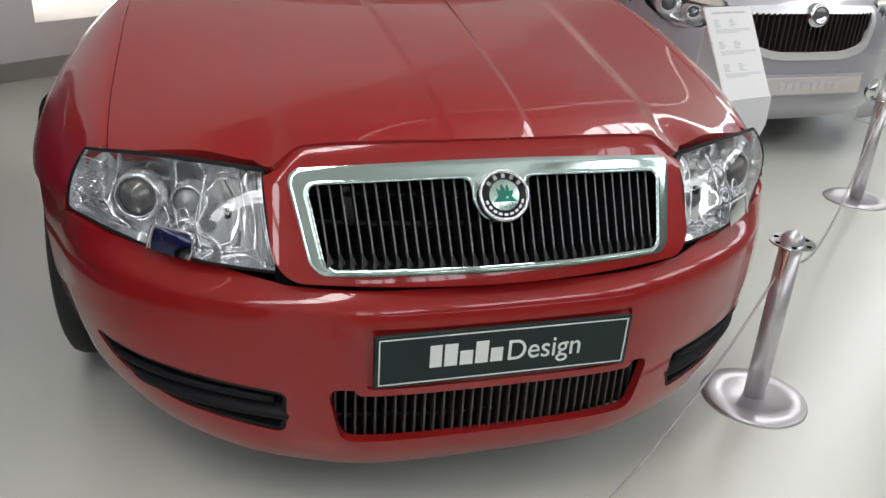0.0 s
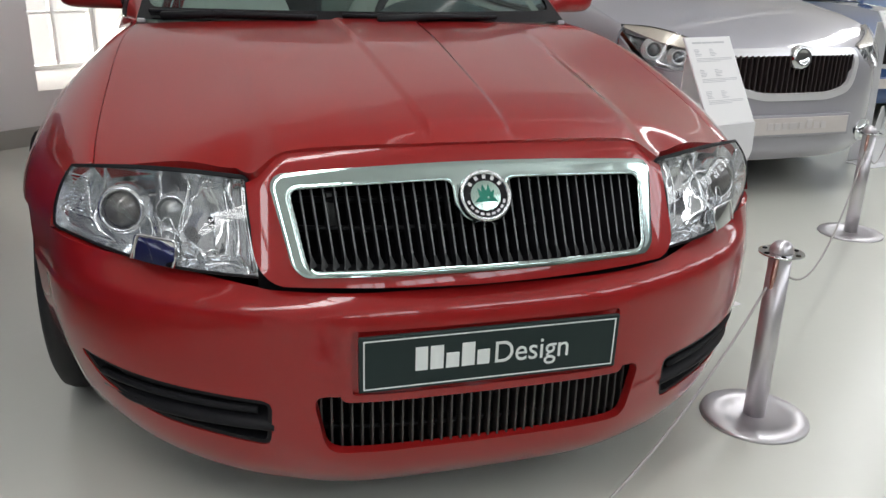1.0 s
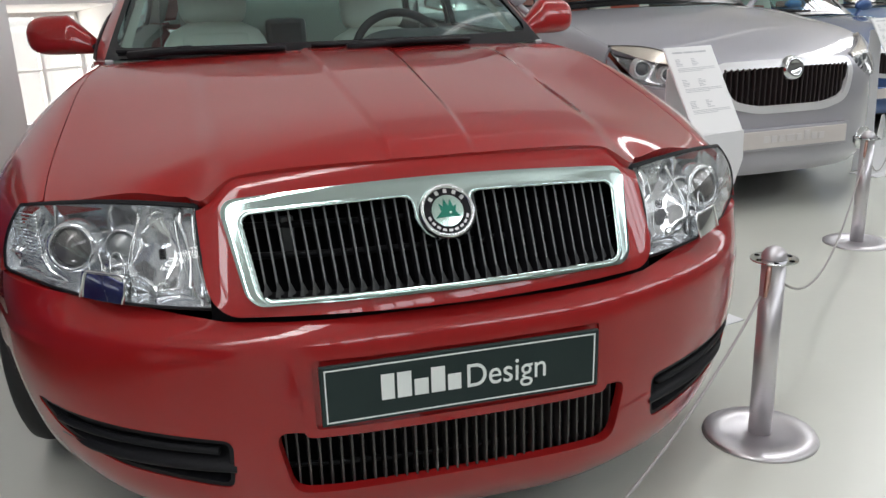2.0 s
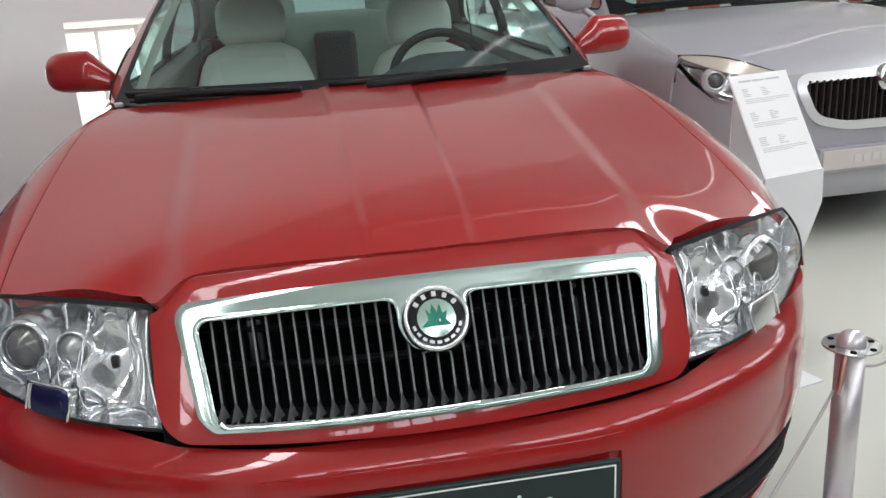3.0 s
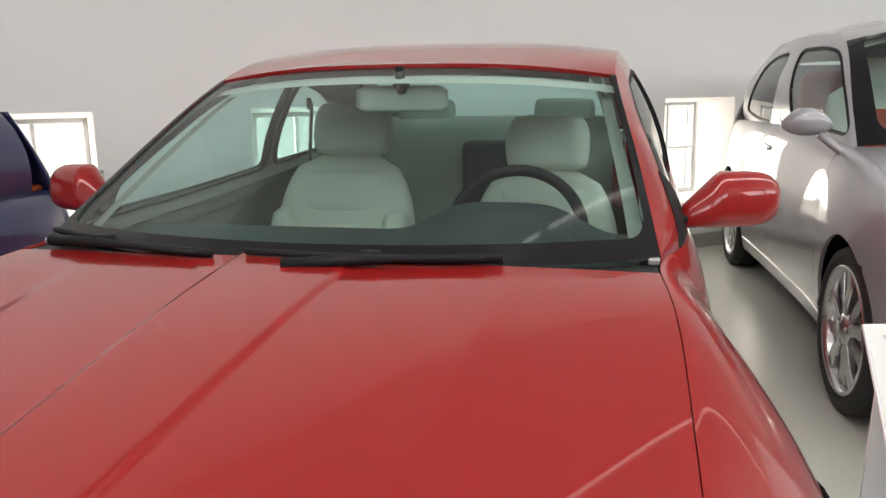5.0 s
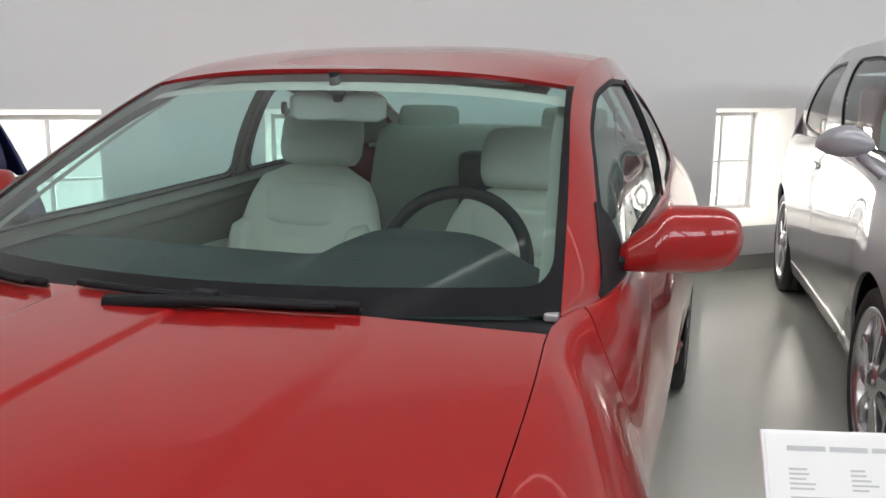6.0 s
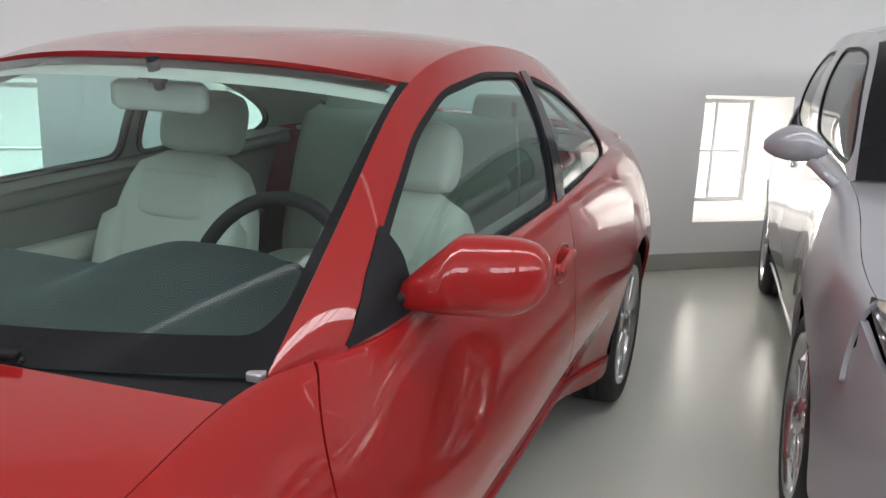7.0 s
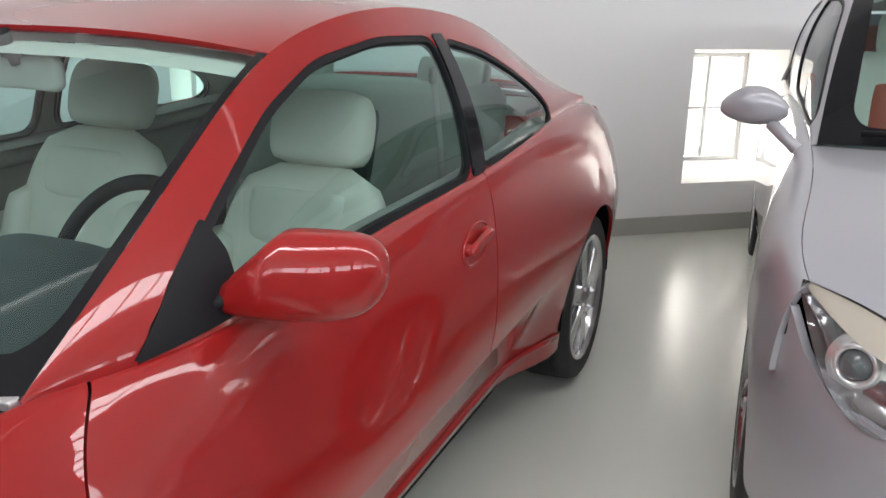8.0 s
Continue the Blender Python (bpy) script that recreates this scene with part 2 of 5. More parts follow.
def prism(name, outline, m, depth, mat, parent=None, label="", bevel=0.0):
    """An outline of (x, y) points, raised by depth along its own z, at the pose m."""
    bm = bmesh.new()
    f = bm.faces.new([bm.verts.new((x, y, 0)) for x, y in outline])
    if depth:
        ext = bmesh.ops.extrude_face_region(bm, geom=[f])
        bmesh.ops.translate(bm, verts=[g for g in ext["geom"] if isinstance(g, bmesh.types.BMVert)], vec=(0, 0, depth))
        bmesh.ops.recalc_face_normals(bm, faces=bm.faces[:])
        if bevel:
            bmesh.ops.bevel(bm, geom=bm.edges[:], offset=bevel, segments=2, affect="EDGES", profile=0.5)
    bm.transform(m)
    return part(name, bm, mat, parent, label)


def empty(name, at, label, category, group=""):
    ob = new(name)
    ob.location = at
    ob.empty_display_size = 0.1
    return tagged(ob, label, category, group)


def spread(*stops):
    """Grid lines: (from, to, count), joined."""
    out = []
    for a, b, n in stops:
        out += list(np.linspace(a, b, n, endpoint=False))
    return np.array(out + [stops[-1][1]])


LIGHT_LOW, LIGHT_SKY, LIGHT_HIGH = 12.0, 38.0, 31.0
# ---- hall ----
WA = radians(39.0)
WALL_D, WALL_N, WALL_P = Vector((math.cos(WA), math.sin(WA), 0)), Vector((-math.sin(WA), math.cos(WA), 0)), Vector((0.93, 6.28, 0))
HALL = Matrix.Translation(WALL_P) @ Matrix.Rotation(WA, 4, "Z")     # x along the wall, y out of the hall, z up
WIN_STEP, WIN_W, WIN_LO, WIN_HI, WIN_DEEP = 1.57, 0.706, 0.33, 1.188, 0.42
REVEAL_L, REVEAL_R, REVEAL_TOP, REVEAL_SILL = 0.10, 0.012, 0.045, 0.068     # splay of the niches
X0, X1, DEPTH, HIGH = -12.6, 14.2, 9.0, 4.6


def hall_block(name, lo, hi, mat, kind="structure", bevel=0.0, label="", category=""):
    ob = block(name, lo, hi, mat, None, bevel, HALL)
    return tagged(ob, label, category, "", kind)


hall_block("floor", (X0 - 0.4, -DEPTH - 0.4, -0.12), (X1 + 0.4, 0.9, 0.0), FLOOR, label="pale grey-green glossy poured epoxy floor", category="floor")
SKY_0, SKY_1 = -4.52, -4.02        # glazed strip in the ceiling, along the hall
hall_block("ceiling", (X0 - 0.4, SKY_1, HIGH), (X1 + 0.4, 0.9, HIGH + 0.2), WALL, label="plain white plastered ceiling", category="ceiling")
hall_block("ceiling_2", (X0 - 0.4, -DEPTH - 0.4, HIGH), (X1 + 0.4, SKY_0, HIGH + 0.2), WALL, label="plain white plastered ceiling", category="ceiling")
hall_block("wall_east", (X1, -DEPTH, 0.0), (X1 + 0.4, 0.8, HIGH), WALL, label="plain white plastered end wall", category="wall")
hall_block("wall_west", (X0 - 0.4, -DEPTH, 0.0), (X0, 0.8, HIGH), WALL, label="plain white plastered end wall", category="wall")

win_lefts = [-0.068 + WIN_STEP * k for k in range(-7, 9) if k % 3 != 2]     # in pairs


def niche_wall():
    """The long wall in one mesh: a grid of cells with the window niches cut through, their reveals splayed."""
    xs = sorted([X0, X1] + [a for w in win_lefts for a in (w, w + WIN_W)])
    zs = [0.0, WIN_LO, WIN_HI, HIGH]
    verts, faces = [], []

    def quad(*p):
        n = len(verts)
        verts.extend(p)
        faces.append((n, n + 1, n + 2, n + 3))
    for i in range(len(xs) - 1):
        for k in range(3):
            a, b, c, d = xs[i], xs[i + 1], zs[k], zs[k + 1]
            if k == 1 and any(abs(a - w) < 1e-6 for w in win_lefts):
                e, f, g, h = REVEAL_L, REVEAL_R, REVEAL_TOP, REVEAL_SILL
                y = WIN_DEEP
                quad((a, 0, c), (a, 0, d), (a + e, y, d - g), (a + e, y, c + h))
                quad((b, 0, c), (b - f, y, c + h), (b - f, y, d - g), (b, 0, d))
                quad((a, 0, d), (b, 0, d), (b - f, y, d - g), (a + e, y, d - g))
                quad((a, 0, c), (a + e, y, c + h), (b - f, y, c + h), (b, 0, c))
                for p in (((a, c), (a + e, c + h), (b - f, c + h), (b, c)), ((a, d), (b, d), (b - f, d - g), (a + e, d - g)),
                          ((a, c), (a, d), (a + e, d - g), (a + e, c + h)), ((b, c), (b - f, c + h), (b - f, d - g), (b, d))):
                    quad(*[(x, y + 0.10, z) for x, z in p])
            else:
                quad((a, 0, c), (b, 0, c), (b, 0, d), (a, 0, d))
                quad((a, WIN_DEEP + 0.1, c), (a, WIN_DEEP + 0.1, d), (b, WIN_DEEP + 0.1, d), (b, WIN_DEEP + 0.1, c))
    ob = mesh_object("wall_north", [HALL @ Vector(v) for v in verts], faces, WALL, flat=True)
    return tagged(ob, "white plastered wall with deep low window niches", "wall", "", "structure")


niche_wall()
hall_block("baseboard", (X0, -0.012, 0.0), (X1, 0.0, 0.115), SKIRT, bevel=0.003, label="painted grey-beige skirting along the white wall", category="baseboard")


def niche_window(left):
    """A white steel window of two by two panes at the back of its niche."""
    w = empty("window", HALL @ Vector((left, WIN_DEEP, WIN_LO)), "white four-pane window in a deep niche", "window", "windows along the wall")
    w.rotation_euler = (0, 0, WA)
    lo, hi = REVEAL_SILL, WIN_HI - WIN_LO - REVEAL_TOP
    a, b = REVEAL_L, WIN_W - REVEAL_R
    t, bar = 0.028, 0.43
    for n, p, q in (("frame_side", (a, 0, lo), (a + t, 0.05, hi)), ("frame_side", (b - t, 0, lo), (b, 0.05, hi)),
                    ("frame_rail", (a + t, 0, lo), (b - t, 0.05, lo + t)), ("frame_rail", (a + t, 0, hi - t), (b - t, 0.05, hi)),
                    ("mullion", ((a + b) / 2 - 0.013, 0.004, lo + t), ((a + b) / 2 + 0.013, 0.046, hi - t)),
                    ("glazing_bar", (a + t, 0.008, bar), ((a + b) / 2 - 0.013, 0.042, bar + 0.018)), ("glazing_bar", ((a + b) / 2 + 0.013, 0.008, bar), (b - t, 0.042, bar + 0.018))):
        block(n, p, q, WHITE, w, 0.003)
    for x0, x1 in ((a + t, (a + b) / 2 - 0.013), ((a + b) / 2 + 0.013, b - t)):
        for z0, z1 in ((lo + t, bar), (bar + 0.018, hi - t)):
            pane = block("pane", (x0, 0.022, z0), (x1, 0.027, z1), PANE, w, 0)
            pane.visible_shadow = False
    block("latch", ((a + b) / 2 - 0.03, -0.02, lo + 0.06), ((a + b) / 2 - 0.015, 0.002, lo + 0.10), SATIN, w, 0.003)
    return w


for k, left in enumerate(win_lefts):
    niche_window(left)

# the hall's other side: a band of high windows
HI_0, HI_1 = 3.1, 4.3
bays = [X0 + 0.6 + 2.6 * k for k in range(10)]
# lower wall is never in view; its grey keeps bumper reflections dark
hall_block("wall_south", (X0, -DEPTH - 0.3, 0.0), (X1, -DEPTH, HI_0), GREY_WALL, label="unseen plain wall below high windows, grey to darken paint reflections", category="wall")
hall_block("wall_south_2", (X0, -DEPTH - 0.3, HI_1), (X1, -DEPTH, HIGH), WALL, label="plain white plastered wall above high windows", category="wall")
ends = [X0] + [v for b in bays for v in (b, b + 2.1)] + [X1]
for i in range(0, len(ends), 2):
    hall_block("wall_pier", (ends[i], -DEPTH - 0.3, HI_0), (ends[i + 1], -DEPTH, HI_1), WALL, label="plain white plastered pier between high windows", category="wall")
for b in bays:
    for q in (0.68, 1.37):
        hall_block("window_bar", (b + q, -DEPTH - 0.2, HI_0), (b + q + 0.05, -DEPTH - 0.13, HI_1), WHITE, label="white upright bar of a high window", category="window bar")

# skylight: glazing bars across the strip
for k in range(int((X1 - X0) / 0.95)):
    x = X0 + 0.95 * k
    tagged(block("skylight_bar", (x, SKY_0, HIGH + 0.02), (x + 0.07, SKY_1, HIGH + 0.12), WHITE, None, 0.004, HALL), "white glazing bar across the skylight", "glazing bar", "", "structure")

# daylight in the openings
for left in win_lefts:
    c = HALL @ Vector((left + WIN_W / 2, WIN_DEEP + 0.35, (WIN_LO + WIN_HI) / 2 + 0.1))
    lamp = area("window_light", look(c, c - WALL_N + Vector((0, 0, -0.15))), 0.6, 0.9, LIGHT_LOW, (1, 0.94, 0.83))
n_sky = 8
for k in range(n_sky):
    w = (X1 - X0) / n_sky
    c = HALL @ Vector((X0 + w * (k + 0.5), (SKY_0 + SKY_1) / 2, HIGH + 0.19))
    area("skylight_light", Matrix.Translation(c) @ Matrix.Rotation(WA, 4, "Z"), w, SKY_1 - SKY_0, LIGHT_SKY, (1, 0.985, 0.96))

for b in bays:
    c = HALL @ Vector((b + 1.05, -DEPTH - 0.25, (HI_0 + HI_1) / 2))
    area("high_window_light", look(c, c + WALL_N + Vector((0, 0, -0.10))), 2.05, HI_1 - HI_0 - 0.05, LIGHT_HIGH)

# long tube lights under the ceiling, parallel to the wall
TUBE_GLOW = bpy.data.materials.new("tube_glow")
TUBE_GLOW.use_nodes = True
TUBE_GLOW.node_tree.nodes["Principled BSDF"].inputs["Emission Color"].default_value = (1, 0.98, 0.94, 1)
TUBE_GLOW.node_tree.nodes["Principled BSDF"].inputs["Emission Strength"].default_value = 1.1
for row in (-2.55,):
    for k in range(8):
        x = X0 + 1.2 + 3.1 * k
        lt = empty("ceiling_light", HALL @ Vector((x, row, HIGH - 0.17)), "long white tube light hung under the ceiling", "ceiling light", "tube lights")
        lt.rotation_euler = (0, 0, WA)
        block("housing", (0, -0.05, 0.03), (3.0, 0.05, 0.09), WHITE, lt, 0.006)
        block("diffuser", (0.01, -0.016, 0.0), (2.99, 0.016, 0.03), TUBE_GLOW, lt, 0.008)
        for q in (0.4, 2.6):
            tube("hanger", [(q, 0, 0.08), (q, 0, 0.17)], 0.004, SATIN, lt, 6)

# pale courtyard seen through the low windows; its own emission stands in for daylight
yard = material("courtyard_glow", (0.75, 0.74, 0.70), 0.9, 0, 1.5, 0.05)
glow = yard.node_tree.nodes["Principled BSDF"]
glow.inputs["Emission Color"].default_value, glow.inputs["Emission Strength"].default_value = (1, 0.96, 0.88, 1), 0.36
hall_block("backdrop", (X0 - 3, 5.0, -1.0), (X1 + 3, 5.2, 6.0), yard, label="pale courtyard wall outside the windows, glowing in place of sunlight", category="backdrop")
hall_block("ground", (X0 - 3, 0.9, -0.4), (X1 + 3, 5.0, -0.15), yard, label="pale paved courtyard ground outside, glowing in place of sunlight", category="ground")

# ---- cars ----
def car_surfaces(c):
    """The skins of a car whose nose is at y = 0 and which stands along +y, from its few key curves."""
    W, zm, xt, zt, zc = (smooth_curve(c[k]) for k in ("W", "zm", "xt", "zt", "zc"))
    rx, rz, rc = (smooth_curve(c[k]) for k in ("rail_x", "rail_z", "roof_z"))
    ox, oy = np.array([p[0] for p in c["plan"]]), np.array([p[1] for p in c["plan"]])
    run = np.concatenate([[0], np.cumsum(np.hypot(np.diff(ox), np.diff(oy)))])
    fx, fy = smooth_curve(list(zip(run, ox))), smooth_curve(list(zip(run, oy)))
    dz = smooth_curve(c["nose"])
    tuck = c.get("tuck", 0.05)

    def nose(s, z):
        a = np.abs(s)
        tx, ty = (fx(a + 0.004) - fx(np.maximum(a - 0.004, 0))), (fy(a + 0.004) - fy(np.maximum(a - 0.004, 0)))
        ln = np.hypot(tx, ty) + 1e-9
        d = dz(z) * np.where(z > 0.5, 1 - c.get("fade", 0) * ramp(a, 0.62, 0.95), 1) + c.get("under", 0) * ramp(a, 0.45, 0.95) * np.clip((0.42 - z) / 0.28, 0, 1) ** 1.5
        return np.stack([np.sign(s) * (fx(a) - d * ty / ln), fy(a) + d * tx / ln, z], -1)

    def flank(y, v):
        """v: 0 at the sill, 1 at the greatest width, 2 at the shoulder."""
        w, m, x, z = W(y), zm(y), xt(y), zt(y)
        k = np.clip(v, 0, 1)
        low = np.stack([w - (c["undercut"](y, 1 - k) if "undercut" in c else tuck * (1 - k) ** 2.2), y + 0 * v, c["sill"] + (m - c["sill"]) * k], -1)
        q = np.clip(v - 1, 0, 1) * math.pi / 2
        n = 2 / c.get("round", 2.3)
        up = np.stack([x + (w - x) * np.cos(q) ** n, y + 0 * v, m + (z - m) * np.sin(q) ** n], -1)
        return np.where((v <= 1)[..., None], low, up)

    def top(x, y):
        z = zc(y) - (zc(y) - zt(y)) * np.abs(x / xt(y)) ** (c["crown"](y) if "crown" in c else 2.2)
        if "crease" in c:
            z = z + c["crease"](np.abs(x), y)
        return np.stack([x, y, z], -1)

    def side(y, v):
        """Pillars and window frames: v 0 at the shoulder, 1 at the roof rail."""
        b, r = np.stack([xt(y) - 0.0, zt(y)], -1), np.stack([rx(y), rz(y)], -1)
        p = b + (r - b) * v[..., None]
        bow = c.get("bow", 0.03) * 4 * v * (1 - v) * np.clip((rz(y) - zt(y)) / 0.35, 0, 1) * (1 + c.get("pillar_round", 0) * (1 - ramp(y, 1.5, 2.15)))
        return np.stack([p[..., 0] + bow, y + 0 * v, p[..., 1] + 0.3 * bow], -1)

    def roof(x, y):
        """x: -1 to 1 between the rails."""
        z = rz(y) + (rc(y) - rz(y)) * (1 - np.abs(x) ** 2.9)
        return np.stack([x * rx(y), y + 0 * x, z], -1)

    def screen(x, k):
        """Windscreen: x -1 to 1, k 0 at the foot to 1 at the roof."""
        y0, y1 = c["screen"]
        y = y0 + (y1 - y0) * k
        hx, hz = rx(y), rz(y)
        fwd = (c["screen_bow"][0] * (1 - k) + c["screen_bow"][1] * k) * (1 - x * x)
        up = (c["screen_lift"][0] * (1 - k) + c["screen_lift"][1] * k) * (1 - np.abs(x) ** 2.6)
        return np.stack([x * hx, y - fwd, hz + up], -1)
    return dict(nose=nose, flank=flank, top=top, side=side, roof=roof, screen=screen, W=W, zt=zt, xt=xt, rx=rx, rz=rz, rc=rc, zc=zc, fx=fx, fy=fy, run=run[-1])


def wheel(root, x, y, r, width, side, rim_r, spokes, style):
    """A wheel: tyre with grooves, rim with spokes, hub; its outer face on the side given."""
    w = new("wheel")
    w.parent = root
    w.location = (x * side, y, r)
    m = Matrix.Rotation(math.pi / 2 * side, 4, "Y")      # axis along x, outer face outwards
    h = width / 2
    prof = [(rim_r, -h + 0.01), (rim_r + 0.015, -h)]
    prof += [(r - 0.03, -h - 0.004), (r - 0.012, -h + 0.006), (r - 0.003, -h + 0.025)]
    for g in (-0.5, 0.0, 0.5):
        prof += [(r, g * h - 0.012), (r - 0.007, g * h - 0.009), (r - 0.007, g * h - 0.003), (r, g * h)]
    prof += [(r - 0.003, h - 0.025), (r - 0.012, h - 0.006), (r - 0.03, h + 0.004), (rim_r + 0.015, h), (rim_r, h - 0.01)]
    lathe("tyre", prof, RUBBER, w, 64, m)
    rim = lathe("rim", [(rim_r + 0.004, h - 0.004), (rim_r, h + 0.002), (rim_r - 0.012, h - 0.002), (rim_r - 0.018, h - 0.02), (rim_r - 0.03, h - 0.05), (rim_r - 0.035, -h + 0.02), (rim_r, -h + 0.01)], ALLOY, w, 64, m)
    lathe("brake_disc", [(0.06, h - 0.09), (rim_r - 0.06, h - 0.09), (rim_r - 0.06, h - 0.11), (0.06, h - 0.11)], SATIN, w, 40, m)
    for k in range(spokes):
        a = 2 * math.pi * (k + 0.25) / spokes
        if style == "blade":
            out = [(0.03, -0.032), (0.10, -0.036), (rim_r - 0.01, -0.062), (rim_r - 0.004, 0.012), (0.10, 0.014), (0.03, 0.03)]
        elif style == "twin":
            out = [(0.03, -0.030), (0.085, -0.046), (0.15, -0.098), (rim_r - 0.008, -0.118), (rim_r - 0.006, -0.052), (0.16, -0.045), (0.09, -0.010), (0.03, 0.0)]
            prism("spoke", [(0.03, -0.006), (0.09, -0.004), (0.16, 0.012), (rim_r - 0.006, 0.020), (rim_r - 0.008, 0.082), (0.15, 0.064), (0.085, 0.034), (0.03, 0.026)], m @ Matrix.Rotation(a, 4, "Z") @ Matrix.Translation((0, 0, h - 0.038)) @ Matrix.Rotation(radians(2), 4, "Y") @ Matrix.Rotation(radians(-7), 4, "X"), 0.026, ALLOY, w, bevel=0.006)
        else:
            out = [(0.03, -0.024), (0.10, -0.022), (rim_r - 0.01, -0.034), (rim_r - 0.01, 0.034), (0.10, 0.022), (0.03, 0.024)]
        prism("spoke", out, m @ Matrix.Rotation(a, 4, "Z") @ Matrix.Translation((0, 0, h - 0.034)) @ Matrix.Rotation(radians(2), 4, "Y"), 0.028, ALLOY, w, bevel=0.006)
    lathe("hub", [(0.0, h + 0.006), (0.026, h + 0.005), (0.034, h - 0.002), (0.066, h - 0.008), (0.07, h - 0.05)], ALLOY, w, 32, m)
    for k in range(5):
        a = 2 * math.pi * k / 5
        lathe("bolt", [(0.0, 0.004), (0.008, 0.003), (0.009, -0.004)], SATIN, w, 8, m @ Matrix.Translation((0.05 * math.cos(a), 0.05 * math.sin(a), h - 0.003)))
    return w


def car_body(c, root, paint):
    """Panels, glass and wheels that every car has."""
    s = car_surfaces(c)
    gap = 0.0025
    (fa, fr), (ra, rr) = c["arches"]
    az = c["axle"]

    def arch(p):
        return np.minimum(np.hypot(p[..., 1] - fa, p[..., 2] - az) - fr, np.hypot(p[..., 1] - ra, p[..., 2] - az) - rr)
    d0, d1 = c["door_cuts"]            # (y at the shoulder, y at the sill) of each cut
    zs0, zs1 = c["sill"], 1.0

    def cut(p, d):
        k = np.clip((p[..., 2] - zs0) / (zs1 - zs0), 0, 1)
        return p[..., 1] - (d[1] + (d[0] - d[1]) * k ** (c.get("cut_power", 0.8) if d is d0 else 0.8))
    y_nose, y_tail = c["flank"]
    ys = spread((y_nose, y_tail, int((y_tail - y_nose) / 0.02)))
    vs = np.concatenate([np.linspace(0, 1, 30, endpoint=False), 1 + np.linspace(0, 1, 22) ** 0.9])
    seam = c["seam"]                    # height of the joint between bumper and wing
    y_end = c["length"]
    for sd in (1, -1):
        sub = ys[ys < max(d0) + 0.1]
        sheet("front_wing", s["flank"], sub, vs, paint, root, lambda p: np.minimum(np.minimum(arch(p), -cut(p, d0) - gap), np.where(p[..., 1] < fa, p[..., 2] - seam - gap, 1)), 0.014, sd)
        sub = ys[(ys > min(d0) - 0.1) & (ys < max(d1) + 0.1)]
        sheet("door", s["flank"], sub, vs, paint, root, lambda p: np.minimum(np.minimum(cut(p, d0) - gap, -cut(p, d1) - gap), np.minimum(arch(p) - 0.03, p[..., 2] - c["sill_top"])), 0.014, sd)
        sub = ys[ys > min(d1) - 0.1]
        sheet("rear_wing", s["flank"], sub, vs, paint, root, lambda p: np.minimum(arch(p), np.minimum(cut(p, d1) - gap, np.where(p[..., 1] > ra, 1, p[..., 2] - c["sill_top"]))), 0.014, sd)
        sheet("sill", s["flank"], ys[(ys > fa) & (ys < ra)], vs[:20], paint, root, lambda p: np.minimum(np.minimum(arch(p), c["sill_top"] - 0.004 - p[..., 2]), 1), 0.03, sd, off=0.006)
        # arch liners
        for (yc, rad) in c["arches"]:
            th = np.linspace(0, math.pi, 24)
            w0 = float(s["W"](yc)) - 0.36
            liner = lambda t, x, yc=yc, rad=rad, w0=w0: np.stack([w0 + x * (s["W"](yc + (rad + 0.015) * np.cos(t)) - 0.022 - w0), yc + (rad + 0.015) * np.cos(t), az + (rad + 0.015) * np.sin(t)], -1)
            sheet("arch_liner", liner, th, np.linspace(0, 1, 4), DARK, root, None, 0, sd)
    # bonnet
    hood = c["hood"]
    xw = max(v for _, v in c["xt"]) + 0.02
    hx = spread((-xw, xw, 300))
    hy = spread((hood["y0"], hood["y1"], 110))
    sheet("bonnet", s["top"], hx, hy, paint, root, hood["keep"](s), 0.03)
    # side frames, roof
    wins = c["side_windows"]

    def in_window(p, grow):
        return np.minimum.reduce([polygon(p[..., 1], p[..., 2], w, c.get("win_round", 0.06)) for w in wins]) - grow
    y0, y1 = c["screen"]
    fys = spread((y0, c["frame_end"], int((c["frame_end"] - y0) / 0.014)))
    fvs = np.linspace(0, 1, 52)
    for sd in (1, -1):
        sheet("side_frame", s["side"], fys, fvs, paint, root, lambda p: in_window(p, 0.007), 0.006, sd)
        sheet("window_seal", s["side"], fys, fvs, BLACK, root, lambda p: np.minimum(0.011 - in_window(p, 0), in_window(p, -0.006)), 0.02, sd, off=-0.002)
        for wpts in wins:
            lo, hi = min(q[0] for q in wpts), max(q[0] for q in wpts)
            pane = sheet("side_glass", s["side"], fys[(fys > lo - 0.04) & (fys < hi + 0.04)], fvs, GLASS, root, lambda p: 0.002 - polygon(p[..., 1], p[..., 2], wpts, c.get("win_round", 0.06)), 0, sd, off=-0.008)
            pane.visible_shadow = False
    ry0, ry1 = c["roof"]
    rs = spread((-1, 1, 70))
    sheet("roof", s["roof"], spread((-1, 1, 120)), spread((ry0 - 0.03, ry0 + 0.1, 26), (ry0 + 0.1, ry1, int((ry1 - ry0) / 0.025))), paint, root, (lambda p: c["roof_keep"](p)) if "roof_keep" in c else None, 0.012)
    sheet("headliner", s["roof"], rs[3:-3:3], spread((ry0 + 0.04, ry1 - 0.05, 24)), LINER, root, (lambda p: c["roof_keep"](p) + 0.03) if "roof_keep" in c else None, 0, off=-0.045)
    # windscreen with its black edge
    ks, xs = np.linspace(0.0, 1.0, 46), spread((-1, 1, 90))
    edge = lambda p: c["screen_clear"](p)
    pane = sheet("windscreen", s["screen"], xs, ks, GLASS, root, None, 0, off=-0.004)
    pane.visible_shadow = False
